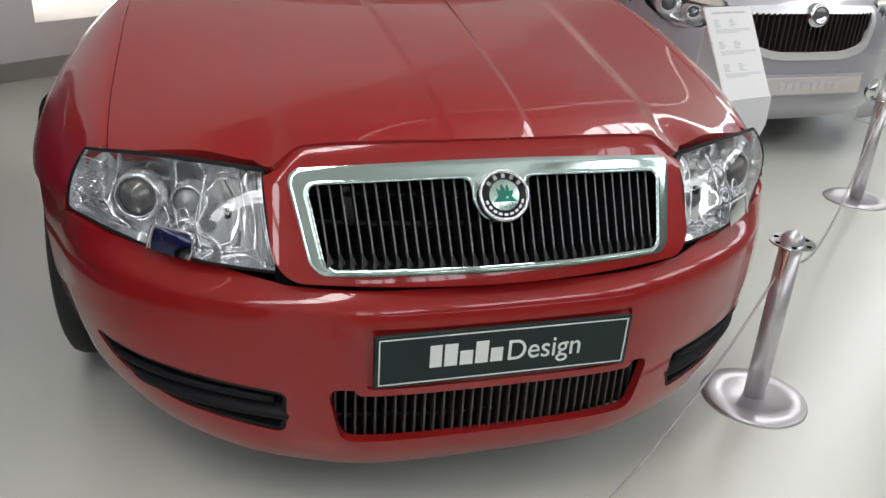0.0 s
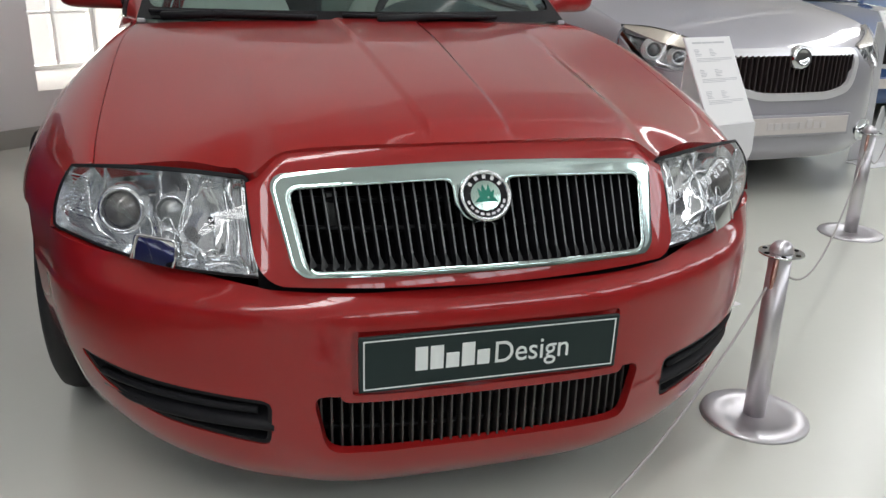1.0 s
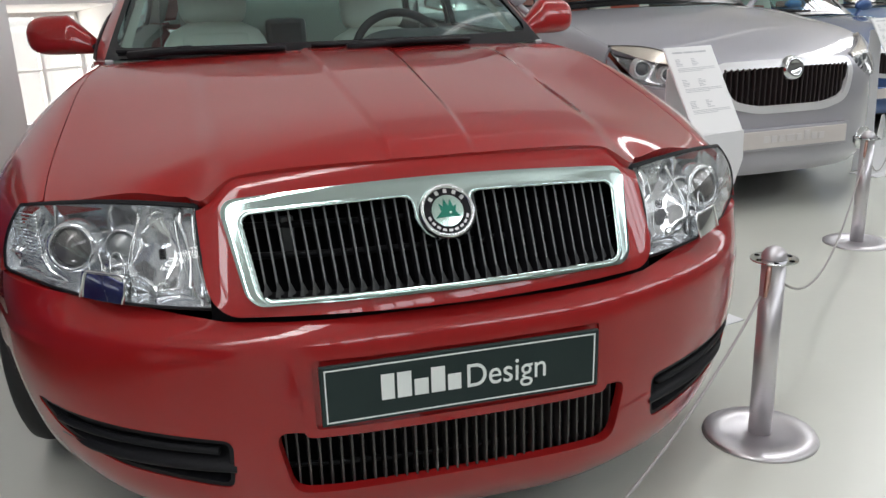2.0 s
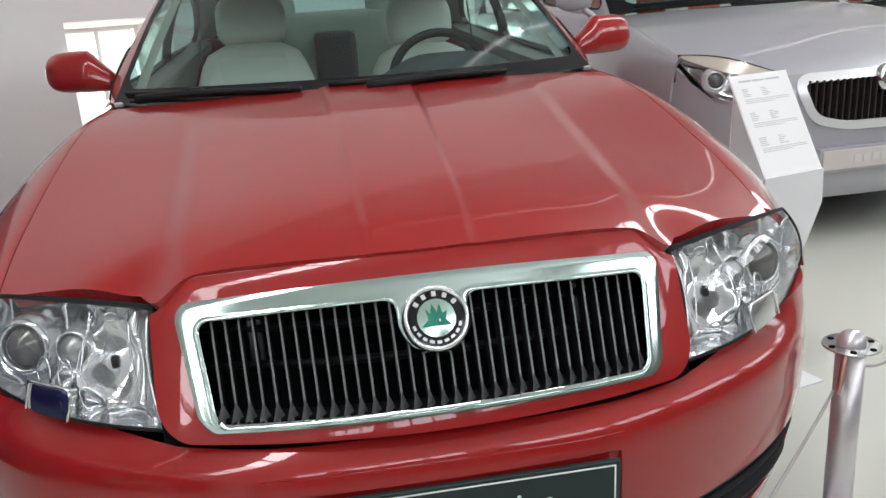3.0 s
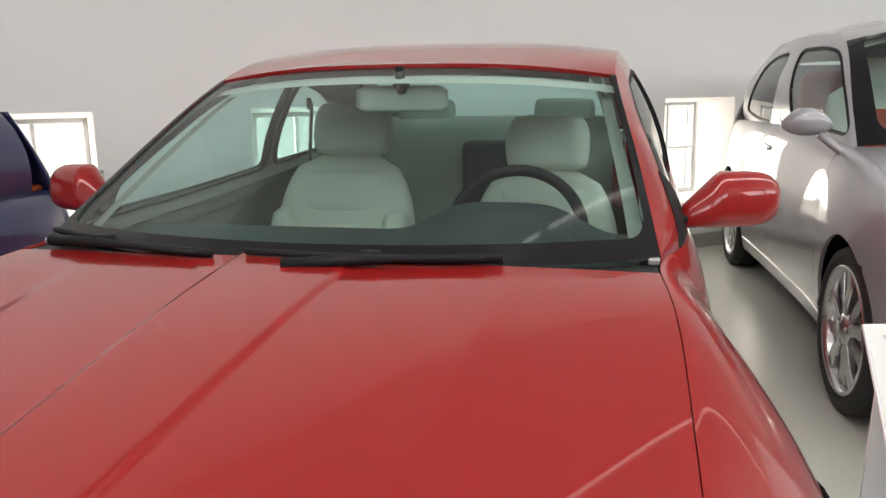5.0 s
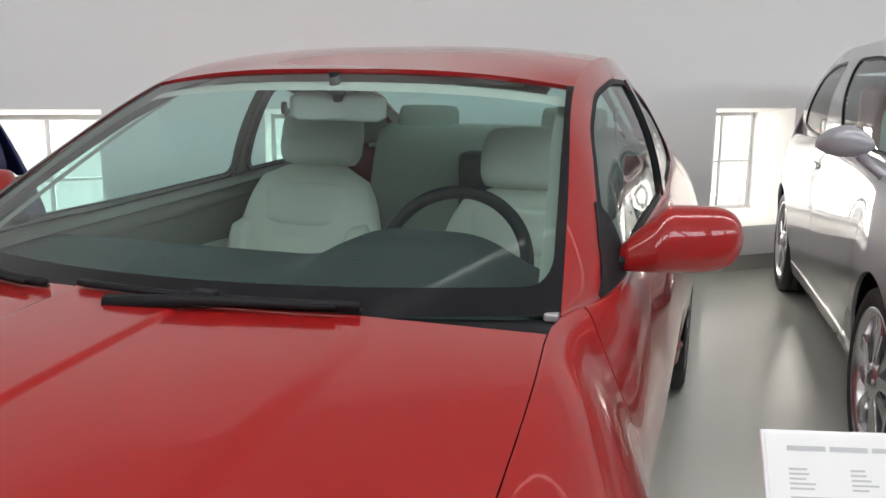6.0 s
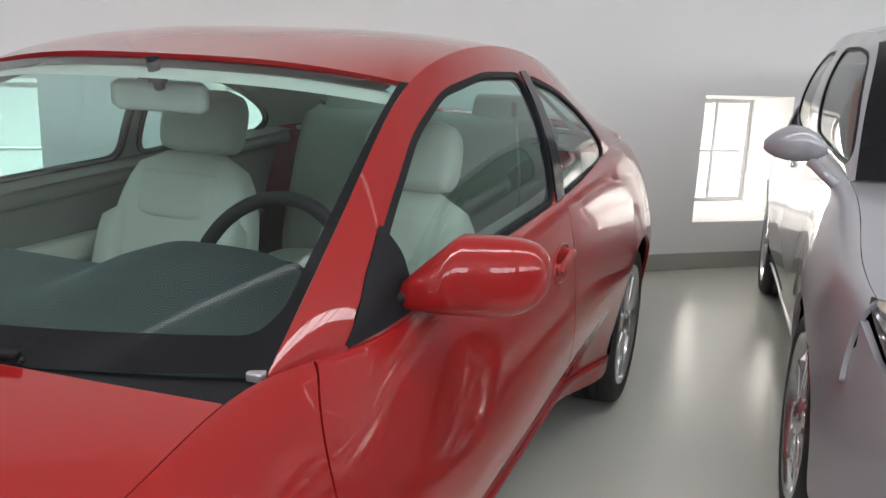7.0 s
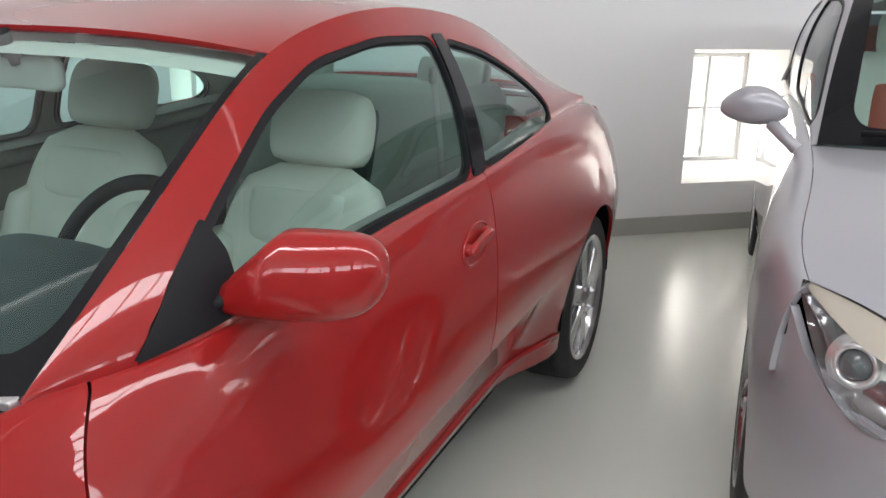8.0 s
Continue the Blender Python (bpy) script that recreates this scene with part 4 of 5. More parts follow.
def red_plate():
    """The show plate: dark green with a pale rim line; the maker's name as plain bars, then a word in thin letters."""
    pl = empty("show_plate", (0, 0.004, 0.44), "dark green plate with a thin pale border", "plate")
    field = material("plate_green", (0.016, 0.030, 0.029), 0.4, 0, 20, 0.08, spec=0.25)
    pale = material("plate_white", (0.80, 0.84, 0.82), 0.45)
    m = Matrix.Translation((0, -0.008, -0.001)) @ Matrix.Rotation(radians(90 + 2), 4, "X")
    block("panel", (-0.262, -0.0575, -0.006), (0.262, 0.0575, 0.004), field, pl, 0.002, m)
    for n, lo, hi in (("border", (-0.254, 0.049, 0.004), (0.254, 0.0515, 0.0048)), ("border", (-0.254, -0.0515, 0.004), (0.254, -0.049, 0.0048)),
                      ("border", (-0.254, -0.049, 0.004), (-0.2515, 0.049, 0.0048)), ("border", (0.2515, -0.049, 0.004), (0.254, 0.049, 0.0048))):
        block(n, lo, hi, pale, pl, 0, m)
    x = -0.155
    for k, (w, h) in enumerate(((0.024, 0.050), (0.026, 0.050), (0.026, 0.032), (0.026, 0.050), (0.025, 0.032))):
        block("name_bar", (x, -0.020, 0.004), (x + w, -0.020 + h, 0.0052), pale, pl, 0.001, m)
        x += w + 0.005
    cu = bpy.data.curves.new("word", "FONT")
    cu.body, cu.size, cu.extrude, cu.space_character = "Design", 0.066, 0.0006, 1.0
    tmp = bpy.data.objects.new("word", cu)
    scene.collection.objects.link(tmp)
    dg = bpy.context.evaluated_depsgraph_get()
    me = bpy.data.meshes.new_from_object(tmp.evaluated_get(dg))
    bpy.data.objects.remove(tmp)
    xs = [v.co.x for v in me.vertices]
    k = 0.152 / (max(xs) - min(xs))
    me.transform(m @ Matrix.Translation((x + 0.002, -0.020, 0.0048)) @ Matrix.Diagonal((k, 1.0, 1, 1)))
    me.materials.clear()
    me.materials.append(pale)
    ob = new("word", me)
    ob.parent = pl
    return pl


LAMP_MIRROR = material("lamp_reflector", (0.80, 0.82, 0.84), 0.09, 0.80, 14, 0.05, 0.0004, 0, 0.04, 60)
PROJECTOR = material("projector_glass", (0.17, 0.165, 0.16), 0.04, 0.35)
RIBBED = material("ribbed_glass", (0.42, 0.44, 0.44), 0.12, 0.6, 60, 0.3, 0.0006)


def red_lamp(sd):
    lamp = new("headlight")
    lamp.parent = red
    tagged(lamp, "clear headlight with a projector lens and chrome bowls")
    bot = [smooth_curve([(0, 0.420), (0.5, 0.622), (1, 0.828)]), smooth_curve([(0, 0.118), (0.5, 0.225), (1, 0.432)]), smooth_curve([(0, 0.580), (0.5, 0.588), (1, 0.609)])]
    top = [smooth_curve([(0, 0.437), (0.5, 0.605), (1, 0.778)]), smooth_curve([(0, 0.228), (0.5, 0.318), (1, 0.428)]), smooth_curve([(0, 0.748), (0.5, 0.750), (1, 0.738)])]

    def skin(a, b):
        p = np.stack([q(a) * (1 - b) + r(a) * b for q, r in zip(bot, top)], -1)
        bow = 0.018 * 4 * b * (1 - b) + 0.012 * np.sin(np.pi * a)
        n = np.array([0.45, -0.80, 0.40])
        return p + bow[..., None] * n
    aa, bb = np.linspace(0, 1, 40), np.linspace(0, 1, 24)
    cover = sheet("lamp_cover", skin, aa, bb, CLEAR, lamp, None, 0, sd, inside=(0, 1.5, 0.5))
    cover.visible_shadow = False
    ring = []
    for a in aa[::2]:
        ring.append(skin(np.array(a), np.array(0.0)))
    ring += [skin(np.array(1.0), np.array(b)) for b in bb[1::2]]
    ring += [skin(np.array(a), np.array(1.0)) for a in aa[::-2]]
    ring += [skin(np.array(0.0), np.array(b)) for b in bb[::-2]]
    tube("lamp_seal", [Vector((sd * p[0], p[1] + 0.002, p[2])) for p in ring], 0.0032, BLACK, lamp, 6, closed=True)
    silver = LAMP_MIRROR
    # pressed reflector: cups that meet in crests (centre along and up the lamp, half sizes, depth)
    cups = ((0.665, 0.58, 0.21, 0.62, 0.105), (0.43, 0.66, 0.12, 0.38, 0.085), (0.520, 0.25, 0.060, 0.32, 0.050), (0.415, 0.25, 0.055, 0.30, 0.050),
            (0.215, 0.48, 0.14, 0.46, 0.072), (0.215, 0.93, 0.10, 0.15, 0.040), (0.19, 0.06, 0.12, 0.18, 0.045), (0.325, 0.08, 0.07, 0.18, 0.040),
            (0.325, 0.86, 0.06, 0.22, 0.045), (0.05, 0.55, 0.050, 0.70, 0.030), (0.56, 0.95, 0.10, 0.16, 0.030), (0.30, 0.55, 0.05, 0.22, 0.040),
            (0.70, 0.02, 0.22, 0.22, 0.030), (0.90, 0.12, 0.16, 0.30, 0.030), (0.90, 0.62, 0.13, 0.50, 0.055))

    def bowl(a, b):
        p = skin(a, b)
        d = 0.010 + 0 * a
        for ca, cb, ra, rb, dp in cups:
            d = np.maximum(d, 0.010 + dp * (1 - ((a - ca) / ra) ** 2 - ((b - cb) / rb) ** 2))
        d = np.minimum(d, 0.006 + 0.085 * np.clip(np.minimum(np.minimum(a, 1 - a) * 14, np.minimum(b, 1 - b) * 7), 0, 1))
        return p - d[..., None] * np.array([0.38, -0.88, 0.28])
    sheet("lamp_bowl", bowl, np.linspace(0, 1, 110), np.linspace(0, 1, 60), silver, lamp, None, 0, sd, inside=(0, 1.5, 0.5))
    # shoulders of the tall inner reflector
    for a0, a1 in ((0.085, 0.135), (0.365, 0.300)):
        tube("reflector_edge", [Vector((sd * q[0], q[1], q[2])) for q in (skin(np.array(a0 + (a1 - a0) * k), np.array(0.08 + 0.84 * k)) - 0.016 * np.array([0.3, -0.92, 0.2]) for k in np.linspace(0, 1, 8))], 0.0022, CHROME, lamp, 6)
    tube("reflector_crest", [Vector((sd * q[0], q[1], q[2])) for q in (skin(np.array(0.335 + 0.022 * math.sin(5.5 * k)), np.array(0.06 + 0.88 * k)) - 0.014 * np.array([0.3, -0.92, 0.2]) for k in np.linspace(0, 1, 14))], 0.0016, CHROME, lamp, 6)
    for a, b, ra, rb in ((0.415, 0.32, 0.034, 0.15), (0.520, 0.30, 0.032, 0.15)):
        leaf = [skin(np.array(a + ra * math.cos(w)), np.array(b + rb * math.sin(w))) - 0.018 * np.array([0.3, -0.92, 0.2]) for w in np.linspace(0, 2 * math.pi, 24, endpoint=False)]
        tube("leaf_rim", [Vector((sd * q[0], q[1], q[2])) for q in leaf], 0.0022, CHROME, lamp, 6, closed=True)
    rim = [skin(np.array(0.030 + 0.0 * k), np.array(k)) - 0.006 * np.array([0.3, -0.92, 0.2]) for k in np.linspace(0.04, 0.96, 10)]
    tube("inner_rim", [Vector((sd * q[0], q[1], q[2])) for q in rim], 0.003, silver, lamp, 6)
    p = skin(np.array(0.22), np.array(0.47)) - 0.040 * np.array([0.3, -0.92, 0.2])
    pillow("bulb", (sd * p[0], p[1], p[2]), (0.006, 0.010, 0.010), (0, 0, 1), BLACK, lamp, 0.4)
    for b in (0.17, 0.86):
        p = skin(np.array(0.22), np.array(b)) - 0.020 * np.array([0.3, -0.92, 0.2])
        tube("bulb_ring", [(sd * (p[0] + 0.010 * math.cos(w)), p[1], p[2] + 0.007 * math.sin(w)) for w in np.linspace(0, 2 * math.pi, 16, endpoint=False)], 0.0028, CHROME, lamp, 6, closed=True)

    def unit(name, at, r, mat, depth=0.03, ring_r=0.012):
        d = Vector((sd * 0.28, -0.92, 0.16)).normalized()
        m = Matrix.Translation((sd * at[0], at[1], at[2])) @ d.to_track_quat("Z", "Y").to_matrix().to_4x4()
        u = lathe(name, [(0.0, 0.018), (r * 0.4, 0.015), (r * 0.75, 0.008), (r * 0.95, -0.002), (r, -0.01)], mat, lamp, 40, m)
        lathe("bezel", [(r, -0.012), (r + 0.001, 0.002), (r + ring_r * 0.5, 0.006), (r + ring_r, 0.0), (r + ring_r + 0.006, -depth)], silver, u, 40, m)
        return u
    lens = PROJECTOR
    unit("projector", (0.682, 0.330, 0.666), 0.037, lens)
    unit("small_lens", (0.583, 0.268, 0.676), 0.026, RIBBED, 0.03, 0.006)
    unit("side_bulb", (0.590, 0.235, 0.628), 0.014, silver, 0.03, 0.012)
    # indicator corner, finely ribbed
    for k in range(15):
        z = 0.624 + 0.0072 * k
        tube("lens_rib", [Vector((sd * (0.742 + 0.05 * q), 0.372 + 0.055 * q, z)) for q in np.linspace(0, 1, 5)], 0.0018, silver, lamp, 6)
    # chrome washer flap on the lower edge
    flap = lambda a, b: skin(a, b) + 0.007 * np.array([0.45, -0.80, 0.40])
    sheet("washer_flap", lambda u, v: flap(0.345 + 0.195 * u + 0.035 * (1 - v), 0.27 * v - 0.01), np.linspace(0, 1, 26), np.linspace(0, 1, 18), CHROME, lamp, None, 0.012, sd, inside=(0, 1.5, 0.5))
    rim = [(0.02, 0.0), (0.0, 0.35), (0.01, 0.80), (0.06, 0.97), (0.14, 1.0), (0.5, 1.0), (0.9, 1.0), (0.985, 0.96), (1.0, 0.85), (1.0, 0.0)]
    tube("flap_rim", [Vector((sd * q[0], q[1], q[2])) for q in (flap(np.array(0.345 + 0.195 * u + 0.035 * (1 - v)), np.array(0.27 * v - 0.01)) + 0.002 * np.array([0.45, -0.80, 0.40]) for u, v in rim)], 0.0032, CHROME, lamp, 6)
    # wide dark seal along the upper edge
    sheet("upper_seal", lambda a, b: skin(a, b) + 0.003 * np.array([0.3, -0.6, 0.7]), aa, np.linspace(0.975, 1.015, 4), BLACK, lamp, None, 0.004, sd, inside=(0, 1.5, 0.5))
    sheet("inner_seal", lambda a, b: skin(a, b) + 0.002 * np.array([0.3, -0.6, 0.7]), np.linspace(-0.018, 0.012, 4), bb, BLACK, lamp, None, 0.004, sd, inside=(0, 1.5, 0.5))
    block("lamp_case", (sd * 0.45 if sd > 0 else -0.76, 0.50, 0.58), (0.76 if sd > 0 else -0.45, 0.54, 0.72), DARK, lamp, 0.01)


def red_cabin():
    """What shows through the glass: seats, dash, wheel, trims."""
    side, flank = RS["side"], RS["flank"]
    wins = [WIN_FRONT, WIN_REAR]
    ys = spread((1.42, 4.15, 130))
    for sd in (1, -1):
        sheet("pillar_trim", side, ys, np.linspace(0, 1, 30), SHADED_TRIM, red, lambda p: np.minimum.reduce([polygon(p[..., 1], p[..., 2], w, 0.06) for w in wins]) + 0.005, 0, sd, off=-0.0105)
        sheet("door_trim", lambda y, v: flank(y, v) * np.array([1, 1, 1]) - np.stack([0.085 + 0 * y, 0 * y, 0.012 + 0 * y], -1), spread((1.45, 3.6, 60)), np.linspace(0.5, 2, 24), CABIN, red, None, 0, sd)
        tube("door_cap", [(sd * (float(RS["xt"](y)) - 0.045), y, float(RS["zt"](y)) - 0.045) for y in np.linspace(1.50, 3.62, 26)], 0.034, CABIN, red, 10)
        ledge = lambda y, k: np.stack([RS["xt"](y) - 0.095 + 0.089 * k, y + 0 * k, RS["zt"](y) - 0.014 + 0.010 * k], -1)
        sheet("window_ledge", ledge, spread((1.46, 3.62, 50)), np.linspace(0, 1, 4), CABIN, red, None, 0, sd)
        sheet("screen_pillar_trim", RS["screen"], np.linspace(0.95, 1.0, 6), np.linspace(0.06, 1, 24), SHADED_TRIM, red, None, 0, sd, off=-0.055)
        sheet("door_inlay", lambda y, v: flank(y, v) - np.stack([0.094 + 0 * y, 0 * y, 0.012 + 0 * y], -1), spread((1.62, 2.66, 40)), np.linspace(1.02, 1.30, 8), LEATHER, red, None, 0, sd)
        tube("inlay_line", [(sd * (float(flank(np.array(y), np.array(1.34))[0]) - 0.098), y, float(flank(np.array(y), np.array(1.34))[2]) - 0.012) for y in np.linspace(1.60, 2.68, 12)], 0.006, SATIN, red, 6)
        # armrest and pull along the door
        pillow("door_armrest", (sd * 0.72, 2.25, 0.74), (0.045, 0.04, 0.42), (0, 1, 0.02), LEATHER, red)
        tube("door_pull", [(sd * 0.735, 1.72, 0.90), (sd * 0.72, 1.78, 0.925), (sd * 0.72, 1.9, 0.915), (sd * 0.735, 1.95, 0.885)], 0.012, SATIN, red, 8)
        tube("belt_strap", [(sd * 0.60, 2.83, 1.24), (sd * 0.62, 2.84, 1.05), (sd * 0.64, 2.84, 0.7)], 0.02, CABIN, red, 6, flat=0.15)
        block("belt_guide", (sd * 0.605 - 0.008, 2.80, 1.22), (sd * 0.605 + 0.008, 2.83, 1.265), CABIN, red, 0.008)
    # dash
    hump = lambda x, y: 0.078 * np.exp(-((x - 0.33) / 0.21) ** 4) * ramp(y, 1.52, 1.72)
    dash = lambda x, y: np.stack([x, y - 0.14 * (1 - (x / 0.72) ** 2) * (1 - ramp(y, 1.4, 1.8)), 0.925 + 0.012 * np.sin((y - 1.38) * 5) + hump(x, y) - 0.10 * ramp(y, 1.80, 1.92) - 0.18 * ramp(y, 1.86, 2.0)], -1)
    sheet("dashboard", dash, spread((-0.70, 0.70, 60)), spread((1.36, 1.98, 50)), DASH, red, None, 0.01, inside=(0, 1.7, 0.5))
    block("centre_console", (-0.13, 1.9, 0.30), (0.13, 2.7, 0.60), DASH, red, 0.04)
    block("centre_stack", (-0.15, 1.85, 0.5), (0.15, 1.97, 0.86), DASH, red, 0.03)
    # steering wheel
    st = new("steering_wheel")
    st.parent = red
    tilt = Matrix.Translation((0.335, 1.955, 0.902)) @ Matrix.Rotation(radians(65), 4, "X")
    tube("wheel_rim", [tilt @ Vector((0.186 * math.cos(a), 0.186 * math.sin(a), 0)) for a in np.linspace(0, 2 * math.pi, 48, endpoint=False)], 0.0165, BLACK, st, 12, closed=True)
    pillow("wheel_boss", tilt @ Vector((0, -0.01, -0.01)), (0.075, 0.03, 0.06), tilt.to_3x3() @ Vector((0, 1, 0)), BLACK, st)
    for a in (8, 172, 270):
        tube("wheel_spoke", [tilt @ Vector((0.05 * math.cos(radians(a)), 0.05 * math.sin(radians(a)), -0.01)), tilt @ Vector((0.18 * math.cos(radians(a)), 0.18 * math.sin(radians(a)), 0))], 0.016, BLACK, st, 8, flat=0.5)
    tube("column", [tilt @ Vector((0, 0, -0.02)), tilt @ Vector((0, 0, -0.25))], 0.04, BLACK, st, 12)
    # seats
    for x, low in ((-0.375, 0.0), (0.35, 0.05)):
        seat = new("front_seat")
        seat.parent = red
        tagged(seat, "cream leather bucket seat with a broad headrest")
        up = Vector((0, 0.30, 1))
        y0 = -0.045
        pillow("backrest", (x, 2.58 + y0, 0.745 - low), (0.262, 0.085, 0.325), up, LEATHER, seat, 0.45, 3.6, "", 0.26)
        for sgn in (-1, 1):
            pillow("bolster", (x + sgn * 0.212, 2.50 + y0, 0.66 - low), (0.046, 0.066, 0.23), up, LEATHER, seat, 0.6)
            tube("seam", [(x + sgn * (0.165 - 0.02 * q), 2.455 + y0 + 0.30 * (0.40 * q) + 0.012, 0.58 + 0.40 * q - low) for q in np.linspace(0, 1, 9)], 0.0025, CABIN, seat, 6)
        pillow("centre_panel", (x, 2.535 + y0, 0.70 - low), (0.15, 0.06, 0.165), up, LEATHER, seat, 0.15)
        pillow("upper_panel", (x, 2.600 + y0, 0.925 - low), (0.155, 0.062, 0.085), up, LEATHER, seat, 0.25)
        pillow("headrest", (x, 2.715 + y0, 1.150 - low), (0.148, 0.062, 0.104), up, LEATHER, seat, 0.5, 3.3, "", 0.08)
        for sgn in (-1, 1):
            tube("headrest_post", [(x + sgn * 0.06, 2.66 + y0, 0.98 - low), (x + sgn * 0.06, 2.70 + y0, 1.10 - low)], 0.007, CHROME, seat, 8)
        pillow("seat_cushion", (x, 2.25 + y0, 0.47), (0.26, 0.085, 0.28), (0, 1, 0.12), LEATHER, seat, 0.3)
    # leather darkened to grey-green: the dim rear cabin is put into its colour
    dim = material("dimmed_leather", (0.27, 0.29, 0.25), 0.55, 0, 8, 0.06, 0.0012, 0, 0.05, 350)
    bench = new("rear_bench")
    bench.parent = red
    tagged(bench, "leather rear bench with two headrests, back darkened as in shade")
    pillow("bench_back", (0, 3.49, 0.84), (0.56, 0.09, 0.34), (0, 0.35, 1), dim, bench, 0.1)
    pillow("bench_cushion", (0, 3.12, 0.50), (0.58, 0.09, 0.28), (0, 1, 0.12), LEATHER, bench, 0.1)
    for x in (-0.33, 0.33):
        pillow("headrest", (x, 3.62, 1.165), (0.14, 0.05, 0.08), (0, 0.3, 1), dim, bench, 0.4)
    block("centre_armrest", (-0.11, 3.36, 0.55), (0.11, 3.48, 1.06), DASH, bench, 0.03)
    block("parcel_shelf", (-0.62, 3.60, 1.045), (0.62, 4.08, 1.065), LINER, red, 0.01)
    sheet("screen_header", RS["screen"], spread((-1, 1, 40)), np.linspace(0.93, 1.0, 6), LINER, red, None, 0, off=-0.03)
    # mirror under the roof
    rm = new("rear_view_mirror")
    rm.parent = red
    secs = [((x, 2.058 - 0.02 * abs(x + 0.005) / 0.13, 1.272), (0, 0.0, 0.036 if abs(x + 0.005) < 0.125 else 0.024), (0, 0.014 if abs(x + 0.005) < 0.125 else 0.006, 0)) for x in np.linspace(-0.14, 0.13, 13)]
    loft("mirror_shell", secs, LINER, rm, 24, 4)
    tube("mirror_stem", [(-0.005, 2.045, 1.29), (-0.005, 2.025, 1.33), (-0.005, 2.02, 1.36)], 0.014, BLACK, rm, 10)
    lathe("sensor", [(0.0, -0.012), (0.02, -0.01), (0.024, 0.0), (0.022, 0.014), (0, 0.016)], BLACK, rm, 20, Matrix.Translation((-0.005, 2.035, 1.312)))
    for sgn in (-1, 1):
        block("sun_visor", (sgn * 0.28 - 0.18, 2.14, 1.325), (sgn * 0.28 + 0.18, 2.28, 1.338), LINER, red, 0.006, Matrix.Rotation(0, 4, "X"))


def red_trim():
    side, screen = RS["side"], RS["screen"]
    for sd in (1, -1):
        bp = [(2.700, 1.006), (2.735, 1.350), (2.800, 1.350), (2.790, 1.010)]
        sheet("centre_pillar", side, spread((2.62, 2.88, 30)), np.linspace(0, 1, 40), GLOSS_BLACK, red, lambda p: -polygon(p[..., 1], p[..., 2], bp, 0.004), 0.008, sd, off=0.004)
        # black sail with the mirror on it
        sail = [(1.535, 0.958), (1.64, 1.043), (1.742, 1.108), (1.752, 1.06), (1.735, 0.970)]
        sheet("mirror_sail", side, spread((1.5, 1.86, 40)), np.linspace(0, 0.9, 40), BLACK, red, lambda p: -polygon(p[..., 1], p[..., 2], sail, 0.01), 0.01, sd, off=0.003)
        mi = new("wing_mirror")
        mi.parent = red
        secs = []
        for k in 1 - (1 - np.linspace(0, 1, 30)) ** 2.4:
            x = 0.762 + 0.226 * k
            swell = min(1.0, 0.40 + 1.7 * k) if k < 0.36 else 1.0
            end = max(0.004, 1 - abs(k) ** 9) ** 0.5
            secs.append(((sd * x, 1.722 + 0.075 * k, 0.974 + 0.064 * swell), (0, 0.060 * swell * end * (1 - 0.12 * k), 0), (0, 0.014 * swell * end, 0.064 * swell * end)))
        loft("mirror_shell", secs, RED, mi, 72, 2.5)
        block("mirror_glass", (sd * 0.85 if sd > 0 else -0.95, 1.815, 1.0), (0.95 if sd > 0 else -0.85, 1.842, 1.08), CHROME, mi, 0.006)
        tube("mirror_arm", [(sd * 0.740, 1.700, 0.990), (sd * 0.765, 1.715, 0.998), (sd * 0.81, 1.735, 1.01)], [0.030, 0.022, 0.02], BLACK, mi, 14, flat=0.6)
        # door handle in its dish
        hd = new("door_handle")
        hd.parent = red
        f = RS["flank"]
        at = f(np.array(2.585), np.array(1.50))
        pillow("grip", (sd * (at[0] + 0.016), 2.60, at[2] + 0.006), (0.010, 0.013, 0.072), (0, 1, 0.16), RED, hd, 0.4)
        tube("dish_rim", [(sd * (float(f(np.array(2.60 + 0.088 * math.cos(w)), np.array(1.50 + 0.085 * math.sin(w) + 0.03 * math.cos(w)))[0]) + 0.0005), 2.60 + 0.088 * math.cos(w), float(f(np.array(2.60), np.array(1.50 + 0.085 * math.sin(w) + 0.03 * math.cos(w)))[2])) for w in np.linspace(0, 2 * math.pi, 40, endpoint=False)], 0.0035, RED, hd, 8, closed=True)
        for q in (-0.06, 0.06):
            pillow("foot", (sd * (at[0] + 0.004), 2.60 + q, at[2] + 0.006 + 0.16 * q), (0.012, 0.012, 0.016), (0, 1, 0.16), RED, hd, 0.4)
        # bright strip at the foot of the pillar
        block("screen_clip", (sd * 0.692 - 0.012, 1.385, 0.952), (sd * 0.692 + 0.012, 1.41, 0.966), SATIN, red, 0.003)
        # pale line of the lower door
        tube("lower_moulding", [(sd * (float(f(np.array(y), np.array(0.19))[0]) + 0.004), y, float(f(np.array(y), np.array(0.19))[2])) for y in np.linspace(1.40, 3.38, 24)], 0.011, RED, red, 8)
    # cowl and wipers
    cowl = lambda x, k: np.stack([x, (1.222 + 0.15 * x * x) * (1 - k) + (1.405 - 0.19 * (1 - (x / 0.706) ** 2)) * k + 0.01 * k, 0.950 + 0.012 * (1 - (x / 0.7) ** 2) + 0 * k], -1)
    sheet("cowl", cowl, spread((-0.70, 0.70, 60)), np.linspace(0, 1, 8), BLACK, red, None, 0.01)
    on = lambda x, k: Vector(screen(np.array(x / 0.70), np.array(k))) + Vector((0, -0.018, 0.016))
    for n, x0, xh, x1 in (("wiper", -0.66, -0.46, -0.175), ("wiper", -0.10, 0.16, 0.405)):
        wp = new(n)
        wp.parent = red
        k0, k1 = 0.014, 0.000
